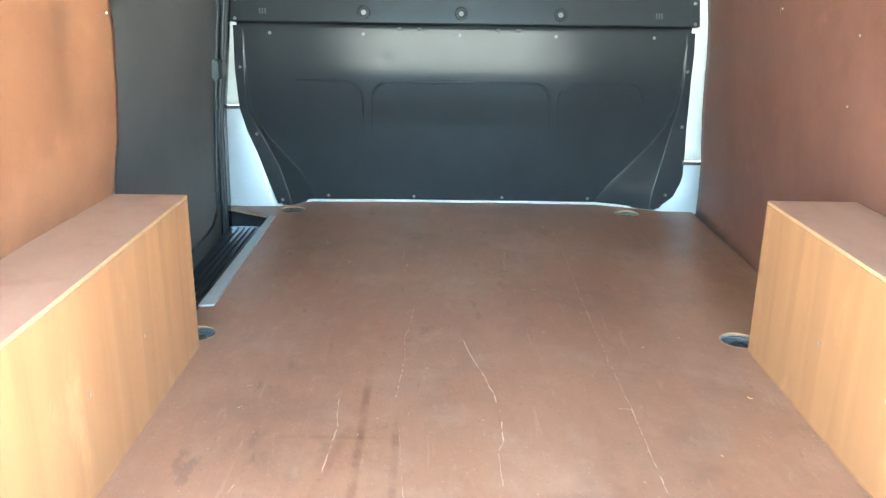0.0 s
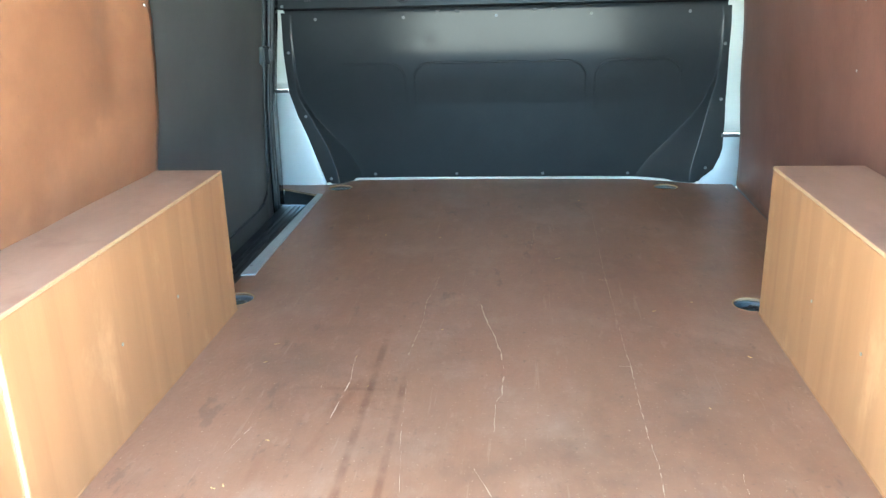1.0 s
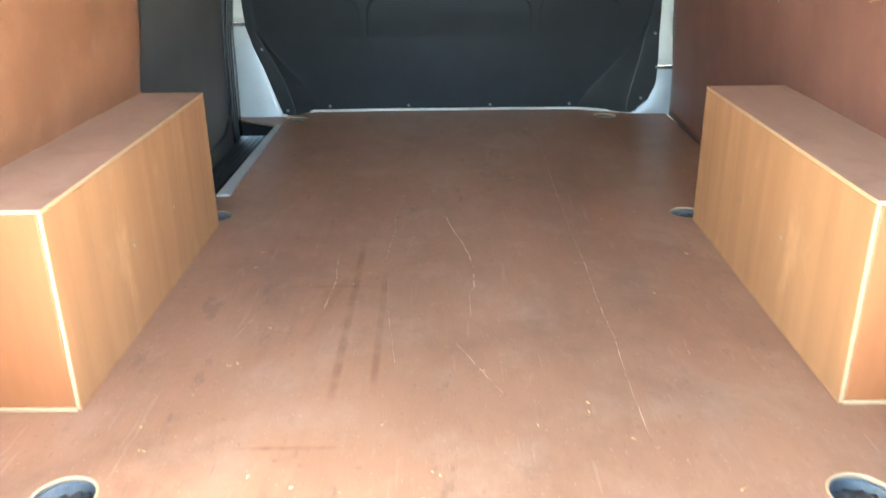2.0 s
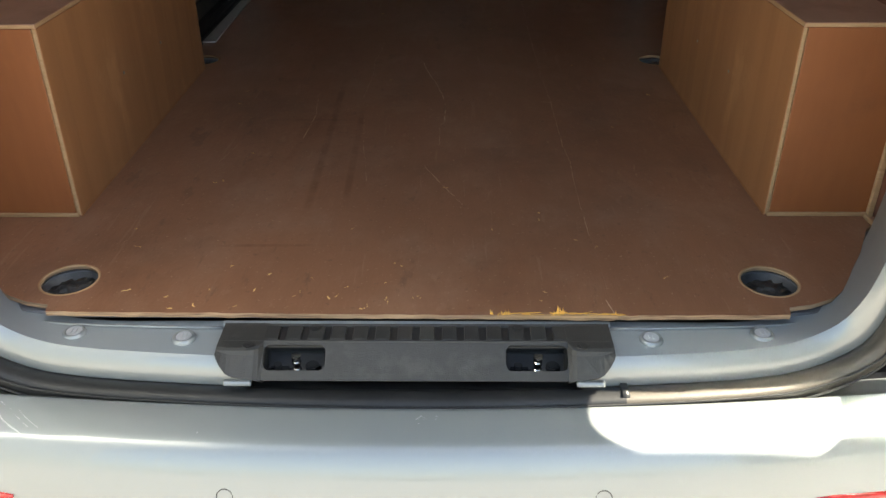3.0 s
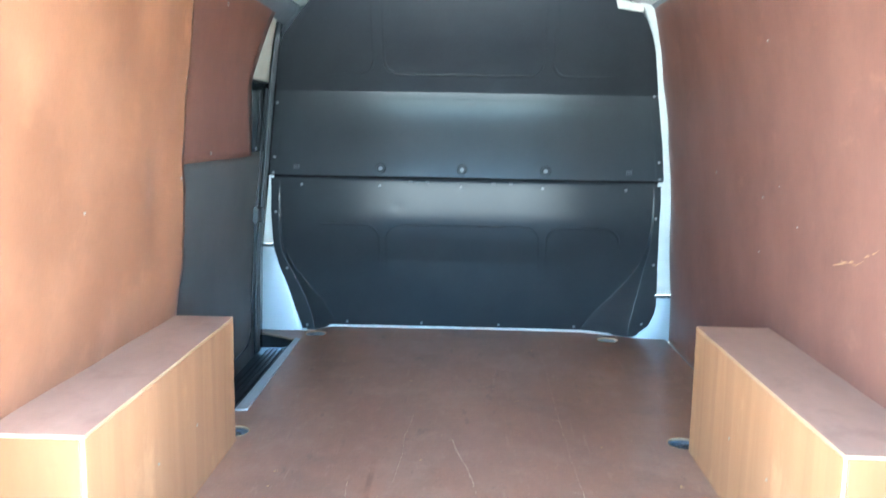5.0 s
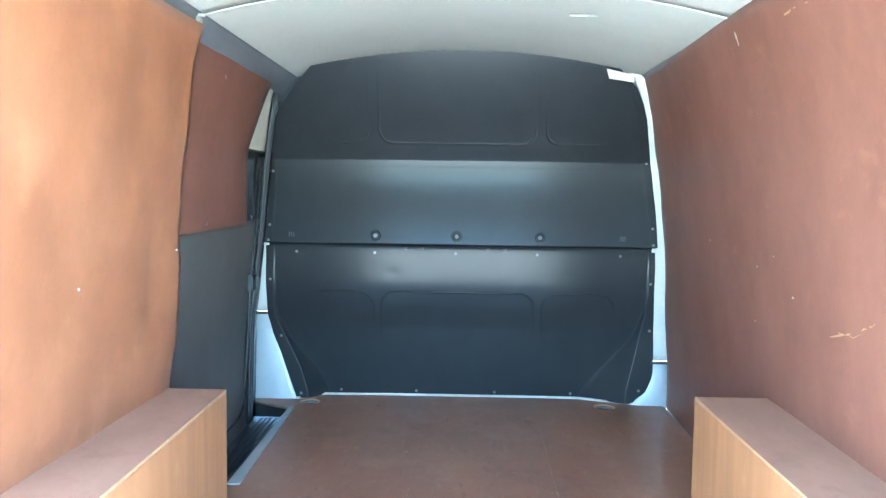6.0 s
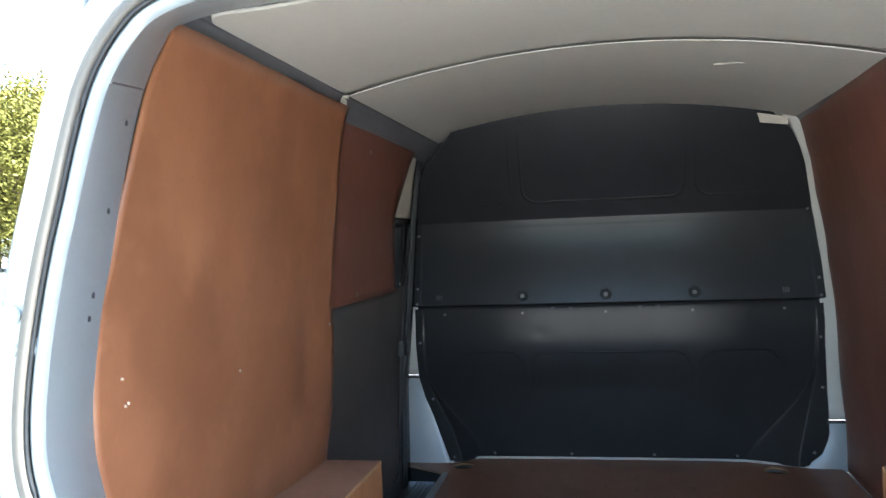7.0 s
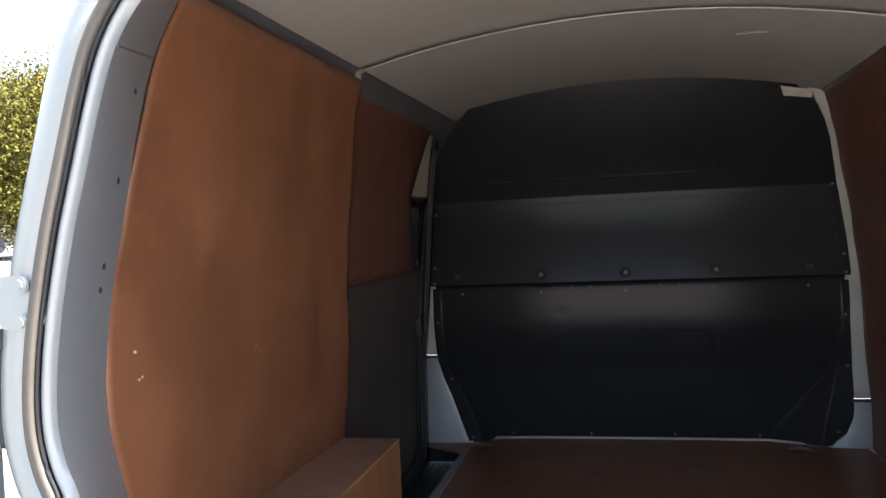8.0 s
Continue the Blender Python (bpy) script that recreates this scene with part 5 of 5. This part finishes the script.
parked_car(-22.95, 22.75, 41, DARK_PAINT, "dark parked car under the trees")
parked_car(-6.70, 3.90, 40, WHITE_PAINT, "white parked car in the sun beside the van")

log = thing("log", "bleached grey log lying on the ground", "log", (-15.6, 16.9, bank(-15.6, 16.9) + 0.06))
bm = tube([(-2.6, -2.3, -0.02), (-1.0, -0.8, 0.005), (0.8, 0.7, 0), (2.2, 2.0, -0.01)], 0.105, 12)
part("stem", bm, LOG, log, smooth=True)


# ---- wear on the floor: scratches, chips and the torn rear edge ----
def scratch_bm(points, width, rnd, lift=0.0006):
    """A thin broken sliver of bare wood along a line."""
    bm = bmesh.new()
    pts = []
    for a, b in zip(points, points[1:]):
        n = max(2, int((Vector(b) - Vector(a)).length / 0.012))
        pts += [Vector(a).lerp(Vector(b), k / n) for k in range(n)]
    pts.append(Vector(points[-1]))
    prev = None
    for i, p in enumerate(pts):
        d = (pts[min(i + 1, len(pts) - 1)] - pts[max(i - 1, 0)]).normalized()
        side = Vector((-d.y, d.x))
        p = p + side * rnd.gauss(0, 0.0007)
        w = width * rnd.choice((0.12, 0.35, 0.7, 1.0, 1.3)) * 0.5
        cur = [bm.verts.new((*(p - side * w), lift * 0.4)), bm.verts.new((*p, lift)), bm.verts.new((*(p + side * w), lift * 0.4))]
        if prev and rnd.random() > 0.22:
            bm.faces.new((prev[0], prev[1], cur[1], cur[0]))
            bm.faces.new((prev[1], prev[2], cur[2], cur[1]))
        prev = cur
    bmesh.ops.recalc_face_normals(bm, faces=bm.faces[:])
    return bm


rnd = random.Random(5)
LINES = [
    ([(-0.146, 1.43), (-0.148, 1.390), (-0.161, 1.258), (-0.156, 1.136), (-0.166, 0.957)], 0.0019),
    ([(-0.059, 1.294), (-0.056, 1.270)], 0.0014),
    ([(-0.025, 1.244), (-0.015, 1.174), (0.016, 1.050), (0.030, 0.976), (0.039, 0.901), (0.037, 0.789)], 0.0030),
    ([(0.037, 0.789), (0.027, 0.763), (0.027, 0.653)], 0.0010),
    ([(0.303, 2.12), (0.297, 1.782), (0.291, 1.528)], 0.0010),
    ([(0.291, 1.528), (0.292, 1.256), (0.292, 1.052), (0.296, 0.916)], 0.0015),
    ([(0.296, 0.916), (0.294, 0.797), (0.293, 0.661), (0.295, 0.601), (0.299, 0.553), (0.295, 0.489)], 0.0021),
    ([(0.295, 0.489), (0.293, 0.380), (0.294, 0.247)], 0.0010),
    ([(-0.278, 0.959), (-0.274, 0.900), (-0.267, 0.840), (-0.274, 0.699), (-0.276, 0.646)], 0.0019),
    ([(-0.003, 0.539), (0.030, 0.462), (0.074, 0.365)], 0.0015),
    ([(0.426, 0.546), (0.423, 0.490)], 0.0020),
    ([(-0.154, 0.845), (-0.137, 0.640), (-0.113, 0.453)], 0.0007),
    ([(0.12, 1.95), (0.10, 1.70)], 0.0010),
    ([(-0.322, 0.885), (-0.324, 0.868)], 0.0014),
    ([(-0.321, 0.820), (-0.320, 0.803)], 0.0016),
    ([(0.270, 1.420), (0.300, 1.417)], 0.0012),
    ([(0.272, 0.922), (0.300, 0.917)], 0.0014),
    ([(-0.40, 0.70), (-0.43, 0.56)], 0.0008),
    ([(0.297, 0.001), (0.290, 0.045)], 0.0022),
]
tagged(part("scratches", join(*[scratch_bm(p, w * 0.72, rnd) for p, w in LINES]), SCRATCH, floor, "pale scratches in the film"), kind="stuff")

CHIPS = [(-0.396, 0.463), (-0.039, 0.150), (-0.195, 0.050), (-0.325, 0.068), (-0.309, 0.136), (-0.128, 0.050), (-0.115, 0.078), (0.006, 0.047), (-0.007, 0.047), (-0.058, 0.087),
         (-0.462, 0.066), (0.391, 0.107), (0.217, 0.327), (0.270, 0.231), (0.297, 0.204), (-0.125, 0.270), (-0.242, 0.114), (-0.075, 0.023), (0.169, 1.293), (-0.277, 0.94), (-0.41, 0.46)]
slivers = []
for x, y in CHIPS + [(rnd.uniform(-0.52, 0.25), abs(rnd.gauss(0, 0.05)) + 0.012) for _ in range(14)] + [(rnd.uniform(-0.55, 0.55), rnd.uniform(0.05, 2.3)) for _ in range(24)]:
    a, s = rnd.uniform(0, math.pi), rnd.uniform(0.005, 0.014)
    q = Vector((math.cos(a), math.sin(a))) * s
    slivers.append(scratch_bm([(x, y), (x + q.x * 0.6, y + q.y * 0.5), (x + q.x, y + q.y)], rnd.uniform(0.0014, 0.0036), rnd, 0.0010))
tagged(part("chips", join(*slivers), CHIP, floor, "chips of bare wood"), kind="stuff")
torn = []
for k in range(34):
    # long splinters along the edge
    x, y, long_ = 0.112 + 0.185 * rnd.random() ** 0.8, 0.0025 + 0.007 * rnd.random(), rnd.uniform(0.010, 0.038)
    torn.append(scratch_bm([(x, y), (x + long_ * 0.5, y + rnd.gauss(0, 0.0012)), (x + long_, y + rnd.gauss(0, 0.002))], rnd.uniform(0.0010, 0.0026), rnd, 0.0012))
tagged(part("torn_edge", join(*torn), RAW_WOOD, floor, "splintered yellow edge"), kind="stuff")
# clumps of splinters standing up from the torn edge
stand = bmesh.new()
for cx, n, spread, tall in ((0.214, 26, 0.0055, 0.017), (0.136, 22, 0.0085, 0.008), (0.113, 8, 0.0030, 0.010), (0.297, 4, 0.0015, 0.012)):
    for k in range(n):
        x, y = cx + rnd.gauss(0, spread), 0.003 + 0.003 * rnd.random()
        h, w = tall * rnd.uniform(0.25, 1.0) * math.exp(-((x - cx) / (1.6 * spread)) ** 2), rnd.uniform(0.0006, 0.0015)
        tip = stand.verts.new((x + rnd.gauss(0, 0.0018), y + 0.4 * h, h))
        foot = [stand.verts.new((x + dx, y + dy, -0.001)) for dx, dy in ((-w, 0), (w, 0), (0, 0.002))]
        for i in range(3):
            stand.faces.new((foot[i], foot[(i + 1) % 3], tip))
bmesh.ops.recalc_face_normals(stand, faces=stand.faces[:])
tagged(part("splinters", stand, RAW_WOOD, floor, "upright orange-yellow splinters"), kind="stuff")
part("torn_ply", prism(jagged((0.120, 0.0005), (0.300, 0.0005), 22, 0.0006, 8) + [(0.300, 0.0005), (0.298, 0.0040), (0.262, 0.0060), (0.240, 0.0035), (0.225, 0.0062), (0.190, 0.0048), (0.172, 0.0026), (0.150, 0.0046), (0.130, 0.0024)], [], 0.004, at=0.0009), PLY_EDGE, floor, "exposed pale ply layer")

# a loose shaving by the roof seam and pale scuffs on the right lining
for name, path, wide, mat, label in (("shaving", [(1.205, 1.312), (1.200, 1.290), (1.196, 1.266)], 0.011, CREAM, "loose pale shaving"),
                                     ("scuff", [(0.874, 1.277), (0.81, 1.280), (0.747, 1.276)], 0.004, PLY_EDGE, "pale scuff in the film"),
                                     ("scuff", [(0.813, 0.585), (0.698, 0.612), (0.618, 0.640), (0.584, 0.662)], 0.0045, PLY_EDGE, "pale scuff in the film"),
                                     ("scuff", [(0.77, 0.602), (0.70, 0.604), (0.66, 0.618)], 0.0022, PLY_EDGE, "pale scuff in the film"),
                                     ("scuff", [(1.728, 0.752), (1.722, 0.724)], 0.004, PLY_EDGE, "pale scuff in the film")):
    bm = scratch_bm(path, wide, random.Random(len(path) + int(path[0][0] * 100)))
    for v in bm.verts:
        y, z = v.co.x, v.co.y
        v.co = (right_x(z, y) - 0.004 - v.co.z, y, z)
    part(name, bm, mat, wall_right, label)

# pale nicks on the bumper and a scuff on the seal
nick = random.Random(9)
flecks = []
for cx, cy, n in ((0.012, -0.150, 4), (0.024, -0.142, 3), (-0.30, -0.165, 1)):
    for k in range(n):
        x, y = cx + nick.gauss(0, 0.008), cy + nick.gauss(0, 0.006)
        b = scratch_bm([(x, y), (x + nick.gauss(0, 0.002), y + nick.gauss(0, 0.002)), (x + nick.gauss(0, 0.003), y + nick.gauss(0, 0.003))], 0.0009, nick, 0.0003)
        for v in b.verts:
            v.co = (v.co.x, v.co.y + 0.2, v.co.z + 0.45 - 0.0697 + (v.co.y - 0.085 * v.co.x ** 2 + 0.150) * 0.262)
        flecks.append(b)
# curved pale lines near the bumper's left end
for dx, dy, wide in ((0.0, 0.0, 0.0016), (0.016, 0.006, 0.0010), (0.030, 0.004, 0.0007)):
    b = scratch_bm([(-0.600 + dx, -0.121 + dy), (-0.582 + dx, -0.133 + dy), (-0.569 + dx, -0.1455 + dy), (-0.555 + dx, -0.156 + dy), (-0.536 + dx, -0.166 + dy * 0.5)], wide, nick, 0.0003)
    for v in b.verts:
        v.co = (v.co.x, v.co.y + 0.2, v.co.z + 0.45 - 0.0664 + (v.co.y - 0.085 * v.co.x ** 2 + 0.1365) * 0.262)
    flecks.append(b)
tagged(part("nicks_and_lines", join(*flecks), GREY_PLUG, bumper, "pale paint nicks and curved lines"), kind="stuff")
lows = sorted([p for p in centre if low_part(p) > 0.98 and -0.40 < p.x < -0.22], key=lambda p: p.x)
b = tube([p + Vector((0, -0.0205, 0.0085)) for p in lows], 0.0028, 6, flat=0.5)
part("scuff", b, SEAL_GREY, seal, "pale scuff on the rubber", smooth=True)
